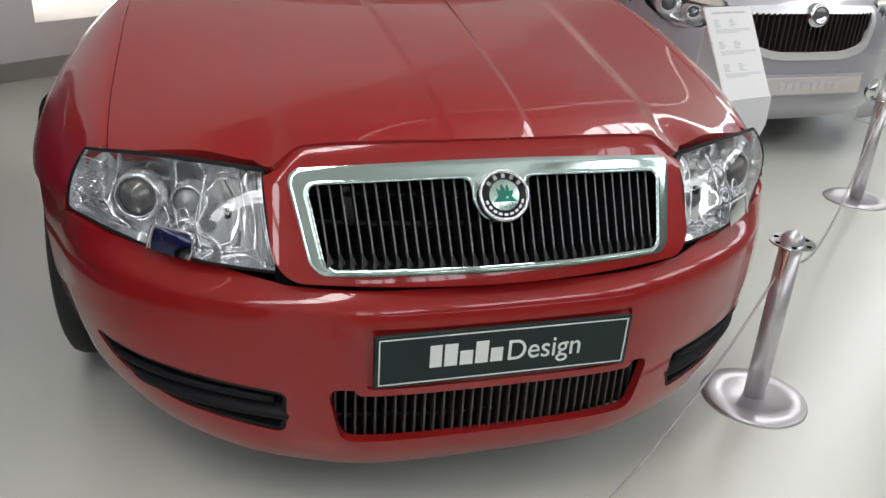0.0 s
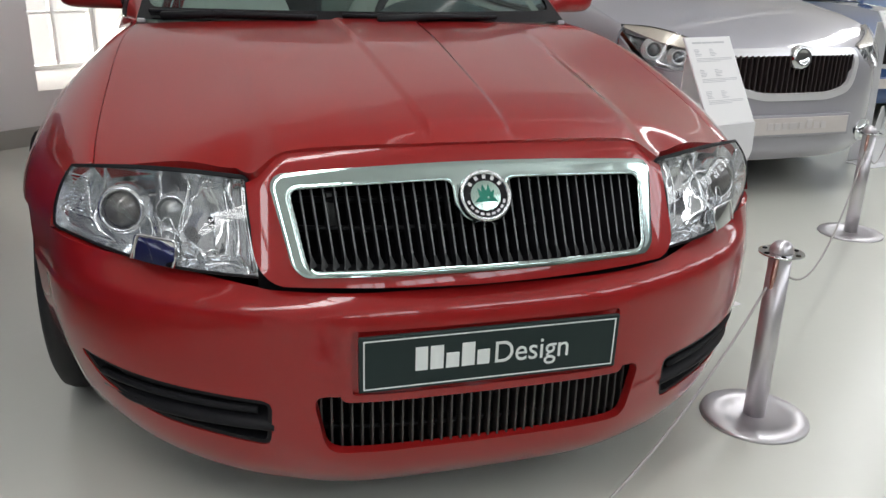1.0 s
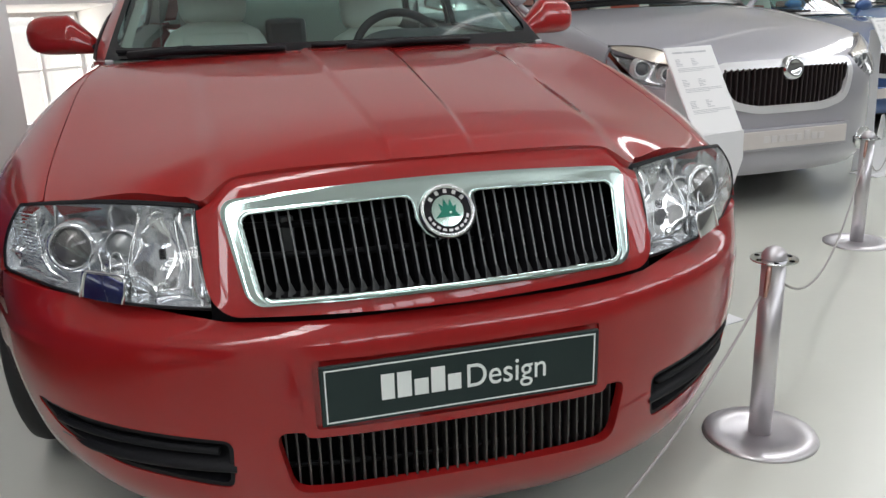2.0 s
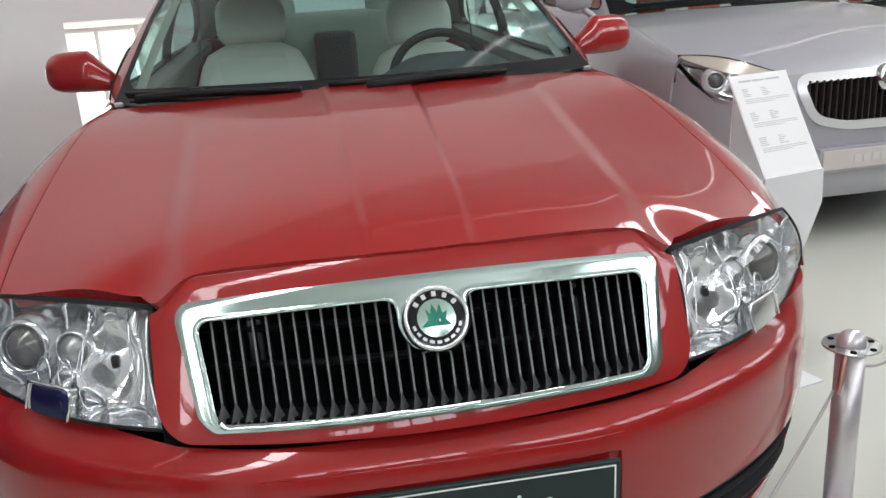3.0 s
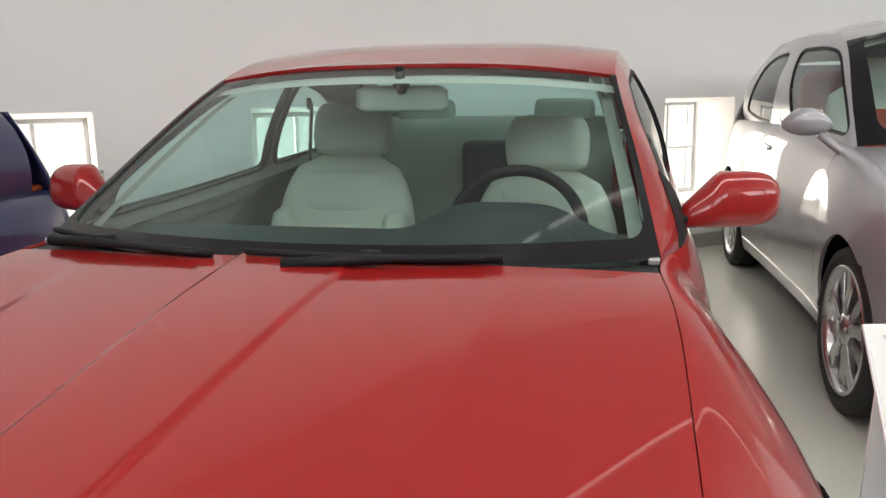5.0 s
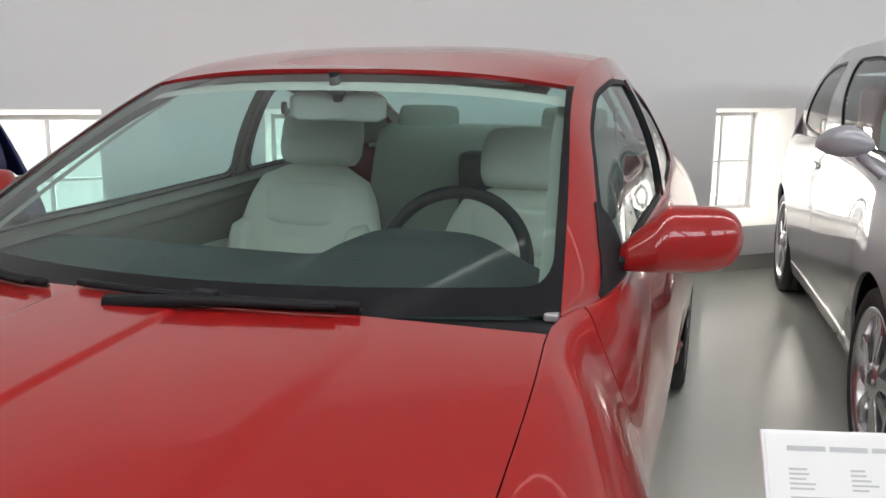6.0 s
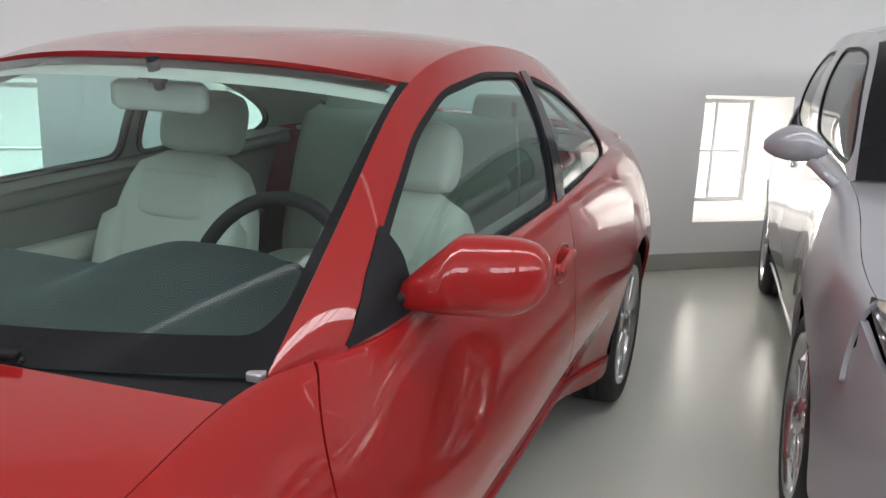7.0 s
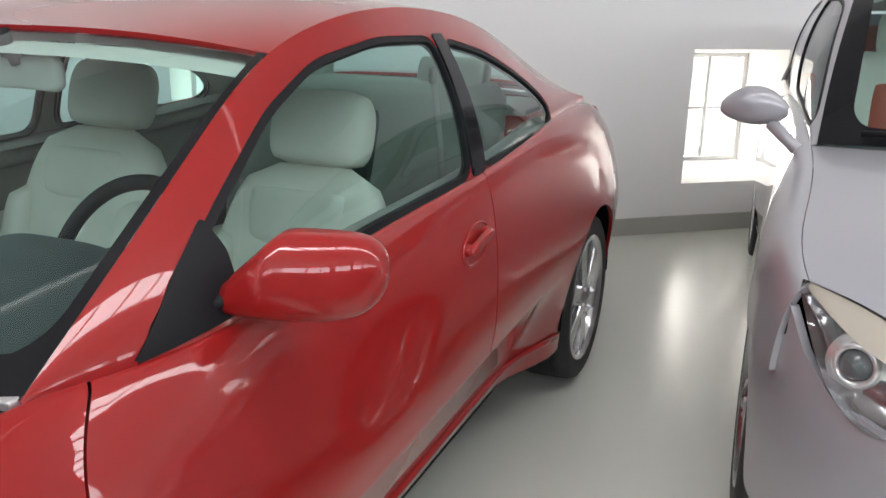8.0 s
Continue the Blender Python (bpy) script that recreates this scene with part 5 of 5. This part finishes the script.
        tube("blade", [on(x0 + (x1 - x0) * q, k0 + (k1 - k0) * q + 0.012) for q in np.linspace(0, 1, 12)], 0.009, BLACK, wp, 8, flat=0.8)
        tube("rubber", [on(x0 + (x1 - x0) * q, k0 + (k1 - k0) * q + 0.012) + Vector((0, 0.008, -0.010)) for q in np.linspace(0, 1, 12)], 0.004, RUBBER, wp, 6)
        xc = (x0 + x1) / 2
        tube("arm", [on(xh - 0.16, -0.035), on(xh - 0.08, -0.022) + Vector((0, -0.006, 0.006)), on(xh, -0.008) + Vector((0, -0.008, 0.010)), on(xc + 0.05, -0.002) + Vector((0, -0.008, 0.010)), on(x1 - 0.03, -0.006) + Vector((0, -0.006, 0.008))], [0.014, 0.012, 0.010, 0.008, 0.005], BLACK, wp, 8)
        block("saddle", tuple(on(xh, 0.004) + Vector((-0.022, -0.016, -0.002))), tuple(on(xh, 0.004) + Vector((0.022, 0.014, 0.022))), BLACK, wp, 0.006)
    # boot lid
    zt, xt = RS["zt"], RS["xt"]
    sheet("boot_lid", lambda x, y: np.stack([x * xt(y), y, zt(y) + 0.024 * (1 - np.abs(x) ** 2.4)], -1), spread((-1, 1, 60)), spread((4.08, 4.56, 26)), RED, red, lambda p: 4.56 - 0.2 * (p[..., 0] / 0.66) ** 2 - p[..., 1], 0.012)


red_front()
red_plate()
red_lamp(1)
red_lamp(-1)
red_cabin()
red_trim()

# ---- the silver van-shaped car, and its plainer neighbours ----
def van_hood_keep(s):
    def keep(p):
        x, y = np.abs(p[..., 0]), p[..., 1]
        front = y - np.where(x < 0.44, 0.060 + 0.32 * x * x, 0.122 + 0.55 * (x - 0.44) + 0.9 * (x - 0.44) ** 2) - 0.002
        back = 1.155 + 0.36 * x * x - y
        return np.minimum(np.minimum(front, back), s["xt"](y) - 0.002 - x)
    return keep


VAN_WIN_A = [(1.44, 1.07), (1.62, 1.215), (1.85, 1.375), (2.0, 1.45), (2.3, 1.478), (2.74, 1.480), (2.62, 1.30), (2.47, 1.13), (2.40, 1.10), (2.0, 1.08)]
VAN_WIN_B = [(2.93, 1.475), (3.3, 1.46), (3.6, 1.40), (3.90, 1.10), (3.4, 1.065), (2.90, 1.06)]
VAN = dict(
    length=4.36, sill=0.19, sill_top=0.28, axle=0.33, seam=0.645, tuck=0.07, fade=0.92, round=2.2,
    W=[(0.35, 0.826), (0.6, 0.878), (0.95, 0.896), (1.25, 0.878), (1.6, 0.846), (2.4, 0.835), (3.2, 0.845), (3.75, 0.853), (4.1, 0.82), (4.2, 0.80)],
    zm=[(0.35, 0.60), (0.95, 0.62), (2.0, 0.60), (3.75, 0.66), (4.2, 0.66)],
    xt=[(0.05, 0.55), (0.25, 0.71), (0.46, 0.79), (0.9, 0.775), (1.2, 0.755), (1.5, 0.752), (2.5, 0.755), (3.5, 0.74), (4.2, 0.69)],
    zt=[(0.05, 0.70), (0.25, 0.785), (0.46, 0.862), (0.8, 0.940), (1.15, 1.005), (1.4, 1.026), (2.5, 1.06), (3.5, 1.045), (4.2, 1.04)],
    zc=[(0.04, 0.755), (0.12, 0.790), (0.3, 0.855), (0.6, 0.945), (0.9, 1.005), (1.2, 1.05), (1.6, 1.07)],
    plan=[(0, 0.0), (0.3, 0.022), (0.5, 0.080), (0.65, 0.165), (0.755, 0.285), (0.815, 0.40), (0.872, 0.60), (0.896, 0.95)],
    nose=[(0.20, 0.055), (0.24, 0.025), (0.30, 0.006), (0.40, 0.0), (0.55, 0.0), (0.66, 0.010), (0.72, 0.025), (0.78, 0.055), (0.86, 0.09)],
    rail_x=[(1.36, 0.735), (1.6, 0.70), (2.02, 0.625), (2.4, 0.605), (3.0, 0.605), (3.6, 0.60), (4.12, 0.59)],
    rail_z=[(1.36, 1.030), (1.6, 1.225), (2.02, 1.495), (2.4, 1.550), (3.0, 1.56), (3.6, 1.525), (4.12, 1.42)],
    roof_z=[(1.85, 1.53), (2.02, 1.572), (2.4, 1.628), (3.0, 1.64), (3.6, 1.60), (4.12, 1.47)],
    screen=(1.36, 2.02), screen_bow=(0.20, 0.10), screen_lift=(0.03, 0.065),
    roof=(1.94, 4.12), frame_end=4.12, bow=0.045,
    arches=((0.95, 0.385), (3.72, 0.385)), door_cuts=((1.42, 1.42), (2.62, 2.55)), flank=(0.435, 4.2),
    hood=dict(y0=0.04, y1=1.40, keep=van_hood_keep),
    side_windows=[VAN_WIN_A, VAN_WIN_B], win_round=0.09,
    roof_keep=lambda p: p[..., 1] - (2.022 - 0.09 * (1 - (p[..., 0] / 0.62) ** 2)),
    screen_clear=lambda p: rounded_box(p[..., 0] / (1 - 0.21 * (p[..., 1] - 1.36)), p[..., 2], 0, 1.305, 0.650, 0.215, 0.06),
    tail_z=1.42, tail_top=0.56, tail_lean=lambda m: 0.24 * np.clip(m - 0.45, 0, 1) + 0.1 * np.clip(0.2 - m, 0, 1),
    wheel_r=0.335, rim_r=0.256, tyre_w=0.215, wheel_in=0.018, spokes=5, wheel_style="twin")

lamp_silver = material("lamp_mirror", (0.82, 0.83, 0.84), 0.2, 0.65)
VAN_BOWL = material("lamp_dark", (0.36, 0.36, 0.37), 0.14, 0.8, 30, 0.2)
lamp_glass = material("lamp_lens", (0.13, 0.14, 0.15), 0.04, 0.2)
amber = material("amber_band", (0.68, 0.62, 0.53), 0.25, 0.3, 80, 0.1)
RED_SEAT = material("red_seat", (0.42, 0.07, 0.035), 0.6, 0, 20, 0.1)
GRILLE_DARK = material("grille_dark", (0.03, 0.022, 0.022), 0.35)


def van(root, paint, full=True):
    s = car_body(VAN, root, paint)
    nose, run = s["nose"], s["run"]

    def gri(p):
        x, z = p[..., 0], p[..., 2]
        return polygon(x, z, [(-0.40, 0.735), (-0.1, 0.742), (0.1, 0.742), (0.40, 0.735), (0.345, 0.585), (0.2, 0.552), (-0.2, 0.552), (-0.345, 0.585)], 0.05)

    def keep(p):
        x, y, z = np.abs(p[..., 0]), p[..., 1], p[..., 2]
        arch = np.hypot(y - 0.95, z - 0.33) - 0.385
        lid = np.where(y > 0.44, 0.645, np.interp(x, [0.44, 0.50, 0.60, 0.735, 0.79, 0.83], [0.77, 0.70, 0.655, 0.68, 0.74, 0.83])) - z
        slot = polygon(x, z, [(0.48, 0.345), (0.72, 0.36), (0.74, 0.325), (0.5, 0.30)], 0.02)
        return np.minimum.reduce([gri(p), arch, lid, 0.75 - y, slot])
    ss, zs = spread((-run, run, 200)), np.concatenate([np.linspace(0.20, 0.775, 60), np.linspace(0.785, 0.86, 8)])
    b = sheet("front_bumper", nose, ss, zs, paint, root, keep, 0.02, inside=(0, 1.5, 0.3))
    sub = spread((-0.47, 0.47, 110))
    fr = sheet("grille_frame", nose, sub, np.linspace(0.50, 0.79, 60), VAN_CHROME, root, lambda p: np.minimum(gri(p) + 0.004, 0.034 - gri(p)), 0.02, off=0.009, inside=(0, 1.5, 0.3))
    # dark sheet as the shade behind the van's slats
    sheet("grille_back", lambda u, v: nose(u, v) + np.array([0, 0.05, 0]), sub[::6], np.linspace(0.53, 0.76, 5), DARK, root, None, 0, inside=(0, 1.5, 0.3))
    for k in range(25):
        x = -0.385 + 0.77 * (k + 0.5) / 25
        z0, z1 = 0.555 + 0.11 * max(0, abs(x) - 0.2) ** 1.0, 0.742
        y = 0.012 + 0.30 * x * x
        block("slat", (x - 0.004, y, z0), (x + 0.004, y + 0.03, z1), GRILLE_DARK, fr, 0.0015)
    mp = Matrix.Translation((0, 0.012, 0.735)) @ Matrix.Rotation(radians(78), 4, "X")
    lathe("badge", [(0.0, 0.012), (0.03, 0.010), (0.034, 0.014), (0.050, 0.014), (0.058, 0.004), (0.064, -0.02)], CHROME, fr, 40, mp)
    # show plate with a pale unlettered field
    block("plate_field", (-0.355, -0.022, 0.335), (0.355, 0.03, 0.448), paint, b, 0.006)
    block("plate_panel", (-0.335, -0.027, 0.348), (0.335, -0.02, 0.436), material("plate_pale", (0.60, 0.56, 0.53), 0.5, 0, 12, 0.05), b, 0.003)
    word = material("plate_word", (0.66, 0.63, 0.62), 0.4, 0.3)
    x = -0.18
    for k in range(8):
        w = 0.05 if k == 3 else 0.034
        h = 0.048 if k in (5,) else 0.034
        block("word_bar", (x, -0.029, 0.375), (x + w, -0.026, 0.375 + h), word, b, 0.001)
        x += w + 0.012
    for sd in (1, -1):
        m = Matrix.Translation((sd * 0.585, 0.098, 0.325)) @ Vector((sd * 0.5, -0.85, 0)).to_track_quat("Z", "Y").to_matrix().to_4x4()
        fl = lathe("fog_lamp", [(0.0, 0.012), (0.03, 0.006), (0.042, 0.0), (0.046, 0.012), (0.056, 0.010), (0.06, -0.03)], CHROME, b, 32, m)
        lathe("fog_lens", [(0.0, 0.016), (0.03, 0.012), (0.041, 0.004)], lamp_silver, fl, 24, m)
        # headlight
        lamp = new("headlight")
        lamp.parent = root
        bot = [smooth_curve([(0, 0.47), (0.35, 0.60), (0.7, 0.735), (1, 0.806)]), smooth_curve([(0, 0.105), (0.35, 0.150), (0.7, 0.245), (1, 0.435)]), smooth_curve([(0, 0.735), (0.35, 0.660), (0.7, 0.690), (1, 0.845)])]
        top = [smooth_curve([(0, 0.465), (0.35, 0.575), (0.7, 0.69), (1, 0.803)]), smooth_curve([(0, 0.125), (0.35, 0.20), (0.7, 0.315), (1, 0.445)]), smooth_curve([(0, 0.780), (0.35, 0.825), (0.7, 0.862), (1, 0.868)])]

        def skin(a, t):
            p = np.stack([q(a) * (1 - t) + r(a) * t for q, r in zip(bot, top)], -1)
            return p + ((0.022 * 4 * t * (1 - t) + 0.006) * np.sin(np.pi * np.clip(a, 0.02, 0.98)))[..., None] * np.array([0.5, -0.75, 0.42])
        aa, bb = np.linspace(0, 1, 34), np.linspace(0, 1, 20)
        cv = sheet("lamp_cover", skin, aa, bb, CLEAR, lamp, None, 0, sd, inside=(0, 1.5, 0.5))
        cv.visible_shadow = False
        bowl = lambda a, t: skin(a, t) - (0.06 * np.clip(np.minimum(np.minimum(a, 1 - a) * 8, np.minimum(t, 1 - t) * 5), 0, 1) ** 0.6 + 0.004)[..., None] * np.array([0.38, -0.88, 0.28])
        sheet("lamp_bowl", bowl, aa, bb, VAN_BOWL, lamp, None, 0, sd, inside=(0, 1.5, 0.5))
        sheet("amber_strip", lambda a, t: skin(a, t) - 0.012 * np.array([0.4, -0.8, 0.3]), np.linspace(0.06, 0.97, 30), np.linspace(0.64, 0.97, 6), amber, lamp, None, 0.01, sd, inside=(0, 1.5, 0.5))
        for (x, y, z, r) in ((0.700, 0.278, 0.752, 0.032), (0.598, 0.205, 0.722, 0.026), (0.530, 0.160, 0.735, 0.018)):
            d = Vector((sd * 0.45, -0.88, 0.1)).normalized()
            m = Matrix.Translation((sd * x, y, z)) @ d.to_track_quat("Z", "Y").to_matrix().to_4x4()
            u = lathe("lens", [(0.0, 0.016), (r * 0.5, 0.013), (r * 0.9, 0.004), (r, -0.008)], lamp_glass, lamp, 28, m)
            lathe("bezel", [(r, -0.01), (r + 0.002, 0.004), (r + 0.008, 0.007), (r + 0.014, 0.002), (r + 0.018, -0.006), (r + 0.028, -0.004), (r + 0.031, -0.010), (r + 0.034, -0.03)], lamp_silver, u, 36, m)
            if r > 0.03:
                for q in range(6):
                    tube("lens_rib", [m @ Vector(((r + 0.030 + 0.004 * q) * math.cos(w), (r + 0.030 + 0.004 * q) * math.sin(w), -0.012 + 0.002 * q)) for w in np.linspace(-2.3, -0.8, 10)], 0.0014, lamp_silver, u, 5)
        # mirror on a stalk
        mi = new("wing_mirror")
        mi.parent = root
        secs = []
        for k in np.linspace(0, 1, 19):
            q = max(0.06, math.sin(math.pi * (0.03 + 0.94 * k)) ** 0.62)
            secs.append(((sd * (0.825 + 0.205 * k), 1.425 + 0.02 * k, 1.118 + 0.014 * math.sin(3 * k)), (0, 0.052 * q, 0), (0, 0, 0.062 * q)))
        loft("mirror_shell", secs, paint, mi, 28, 2.2)
        tube("stalk", [(sd * 0.765, 1.39, 0.985), (sd * 0.80, 1.40, 1.015), (sd * 0.875, 1.422, 1.080)], [0.026, 0.019, 0.020], paint, mi, 14)
        pillow("door_handle", (sd * 0.822, 2.70, 0.93), (0.012, 0.016, 0.085), (0, 1, 0.05), CHROME, root, 0.4)
        pillow("marker_lamp", (sd * 0.842, 1.15, 0.80), (0.006, 0.014, 0.022), (0, 0.3, 1), CHROME, root, 0.4)
        # rear lamp
        block("rear_lamp", (sd * 0.60 - 0.05, 4.19, 0.78), (sd * 0.60 + 0.05, 4.27, 1.06), material("rear_lamp_glass", (0.55, 0.12, 0.05), 0.12), root, 0.02)
    cowl = lambda x, k: np.stack([x, (1.145 + 0.36 * x * x) * (1 - k) + (1.385 - 0.20 * (1 - (x / 0.735) ** 2)) * k, 1.020 + 0.028 * (1 - (x / 0.73) ** 2) + 0 * k], -1)
    sheet("cowl", cowl, spread((-0.73, 0.73, 40)), np.linspace(0, 1, 6), GLOSS_BLACK, root, None, 0.01)
    tube("wiper", [Vector(s["screen"](np.array(x), np.array(0.03))) + Vector((0, -0.02, 0.02)) for x in np.linspace(-0.85, 0.1, 8)], 0.010, BLACK, root, 8)
    side = s["side"]
    for sd in (1, -1):
        sheet("door_trim", lambda y, v: s["flank"](y, v) - np.array([0.08, 0, 0.012]), spread((1.45, 3.6, 40)), np.linspace(0.5, 2, 16), CABIN, root, None, 0, sd)
    sheet("dashboard", lambda x, y: np.stack([x, y - 0.16 * (1 - (x / 0.7) ** 2) * (1 - ramp(y, 1.38, 1.75)), 1.01 - 0.02 * (y - 1.2) - 0.2 * ramp(y, 1.72, 1.88)], -1), spread((-0.7, 0.7, 30)), spread((1.34, 1.88, 20)), DASH, root, None, 0.01, inside=(0, 1.5, 0.5))
    for x in (-0.36, 0.36):
        seat = new("front_seat")
        seat.parent = root
        up = Vector((0, 0.24, 1))
        pillow("backrest", (x, 2.32, 0.98), (0.24, 0.08, 0.30), up, LEATHER, seat, 0.35)
        pillow("seat_panel", (x, 2.26, 0.94), (0.13, 0.05, 0.24), up, RED_SEAT, seat, 0.15)
        pillow("headrest", (x, 2.42, 1.34), (0.12, 0.05, 0.085), up, RED_SEAT if x > 0 else LEATHER, seat, 0.4)
        pillow("seat_cushion", (x, 2.05, 0.66), (0.25, 0.08, 0.26), (0, 1, 0.1), RED_SEAT, seat, 0.3)
    for x in (-0.36, 0.0, 0.36):
        pillow("rear_seat", (x, 3.2, 1.05), (0.17, 0.07, 0.32), (0, 0.2, 1), RED_SEAT if x else LEATHER, root, 0.3)
    return s


def stand(name_label, paint, at, yaw, squash=1.0):
    root = empty("car", at, name_label, "car", "cars on display")
    van(root, paint)
    root.rotation_euler = (0, 0, radians(yaw))
    root.scale = (1, 1, squash)
    return root


silver_car = stand("silver high-roofed concept car with a chrome grille", SILVER, (2.393, 2.241, 0), 3.4)
stand("glossy dark navy car showing its rear corner", NAVY, (-2.33, -1.50, 0), 2.0, 0.86)
stand("metallic mid-blue show car with round lamps", material("mid_blue_paint", (0.02, 0.07, 0.22), 0.3, 0.4, 900, 0.06, 0, 1.0), (4.72, 3.95, 0), 3.0, 0.86)
stand("bright light-blue show car behind the barrier", SKY_BLUE, (6.95, 5.55, 0), 3.0, 0.88)
stand("yellow show car at the far end of the row", YELLOW, (9.2, 7.2, 0), 3.0, 0.9)

# ---- barrier and boards ----
def barrier_post(at):
    p = empty("barrier_post", at, "low brushed-metal barrier post on a round foot", "barrier post", "barrier posts")
    lathe("foot", [(0.0, 0.010), (0.085, 0.010), (0.088, 0.012), (0.135, 0.009), (0.140, 0.006), (0.142, 0.0), (0.0, 0.0)], SATIN, p, 64)
    lathe("pole", [(0.0, 0.008), (0.0285, 0.010), (0.0285, 0.470), (0.0, 0.470)], SATIN, p, 40)
    fl = []
    for k in range(72):
        a = 2 * math.pi * k / 72
        fl.append((0.056 * math.cos(a), 0.056 * math.sin(a)))
    prism("flange", fl, Matrix.Translation((0, 0, 0.472)), 0.004, CHROME, p, bevel=0.001)
    # flat dark discs draw the shade of the flange's holes
    for k in range(6):
        a = 2 * math.pi * k / 6
        lathe("hole", [(0.0, 0.0005), (0.0065, 0.0005), (0.0065, -0.001)], DARK, p, 12, Matrix.Translation((0.043 * math.cos(a), 0.043 * math.sin(a), 0.4765)))
    lathe("cap", [(0.0, 0.506), (0.010, 0.505), (0.020, 0.500), (0.027, 0.491), (0.030, 0.478), (0.030, 0.4765)], SATIN, p, 36)
    for sg in (-1, 1):
        d = Vector((sg * 0.74, sg * 0.67, 0))
        tube("clip", [d * 0.044 + Vector((0, 0, 0.474)), d * 0.052 + Vector((0, 0, 0.455)), d * 0.062 + Vector((0, 0, 0.425)), d * 0.078 + Vector((0, 0, 0.40))], [0.005, 0.007, 0.007, 0.004], SATIN if sg > 0 else material("copper_clip", (0.5, 0.3, 0.25), 0.3, 0.9), p, 10)
    return p


POSTS = [(-2.32, -1.93, 0.0), (-0.72, -0.80, 0.0)] + [(0.872 + 1.45 * k, 0.305 + 1.33 * k, 0.0) for k in range(7)]
first = barrier_post(POSTS[0])
for q in POSTS[1:]:
    copy_thing(first, pose(*q))
CORD = material("cord_grey", (0.36, 0.34, 0.33), 0.5, 0.2)
for a, b in zip(POSTS[:-1], POSTS[1:]):
    way = (Vector(b) - Vector(a)).normalized() * 0.078
    a, b = Vector(a) + way + Vector((0, 0, 0.40)), Vector(b) - way + Vector((0, 0, 0.40))
    sag = 0.22
    pts = [a.lerp(b, t) - Vector((0, 0, sag * 4 * t * (1 - t))) for t in np.linspace(0, 1, 40)]
    tagged(tube("rope", pts, 0.0035, CORD, None, 8), "thin grey steel rope sagging between two posts", "rope", "barrier ropes")


def info_board(at, yaw):
    """A white sheet board leaning on a folded white stand."""
    b = empty("information_board", at, "white printed board leaning on a folded white stand", "sign", "information boards")
    b.rotation_euler = (0, 0, radians(yaw))
    w, lng, slope = 0.215, 0.308, radians(60)
    m = Matrix.Translation((0, -0.205, 0.667)) @ Matrix.Rotation(slope, 4, "X")    # x across, y up the board
    panel = block("panel", (0, 0, -0.006), (w, lng, 0.0), PAPER, b, 0.0015, m)
    block("sheet", (0.004, 0.004, 0.0), (w - 0.004, lng - 0.004, 0.0012), WHITE, panel, 0, m)

    def bar(x0, y0, x1, h, name="text_bar"):
        block(name, (x0, y0, 0.0012), (x1, y0 + h, 0.0017), INK, panel, 0, m)
    for x0, x1 in ((0.028, 0.072), (0.077, 0.120), (0.125, 0.178)):
        bar(x0, 0.284, x1, 0.0055, "title_bar")
    rng = random.Random(4)
    y = 0.262
    for block_top in (0.262, 0.190, 0.115):
        y = block_top
        for k in range(5):
            bar(0.028, y, 0.028 + rng.uniform(0.018, 0.030), 0.0022)
            bar(0.098, y, 0.098 + rng.uniform(0.014, 0.034), 0.0022)
            y -= 0.0055
        y -= 0.004
        for k in range(3):
            bar(0.028, y, 0.195 - (0.06 if k == 2 else rng.uniform(0, 0.006)), 0.0018)
            y -= 0.0052
    # folded stand: an upper leaf that narrows downwards and a lower one that widens
    prism("upper_leaf", [(0.0, 0.0), (w, 0.0), (w + 0.012, -0.10), (0.105, -0.44), (0.085, -0.44), (0.0, -0.06)], Matrix.Translation((0, -0.205, 0.669)) @ Matrix.Rotation(radians(94), 4, "X"), 0.005, PAPER, b, bevel=0.001)
    prism("lower_leaf", [(0.095, 0.36), (0.118, 0.36), (0.235, 0.0), (-0.03, 0.0)], Matrix.Translation((0, -0.150, 0.004)) @ Matrix.Rotation(radians(86), 4, "X"), 0.005, PAPER, b, bevel=0.001)
    pane = prism("clear_leaf", [(w + 0.012, 0.60), (w + 0.045, 0.0), (0.06, 0.0), (0.16, 0.55)], Matrix.Translation((0, -0.140, 0.004)) @ Matrix.Rotation(radians(90), 4, "X"), 0.004, CLEAR, b)
    prism("foot_plate", [(-0.04, -0.09), (0.26, -0.09), (0.26, 0.10), (-0.04, 0.10)], Matrix.Translation((0, -0.14, 0.0)), 0.005, PAPER, b, bevel=0.001)
    prism("rear_leaf", [(0.01, 0.0), (w - 0.01, 0.0), (w - 0.05, 0.86), (0.05, 0.86)], Matrix.Translation((0, -0.02, 0.004)) @ Matrix.Rotation(radians(90), 4, "X"), 0.005, PAPER, b, bevel=0.001)
    return b


board = info_board((0.990, 1.147, 0.0), 15)
for k in (1, 2, 3):
    copy_thing(board, pose(0.990 + 2.40 * k, 1.147 + 1.80 * k, 0, 0, 0, 15))
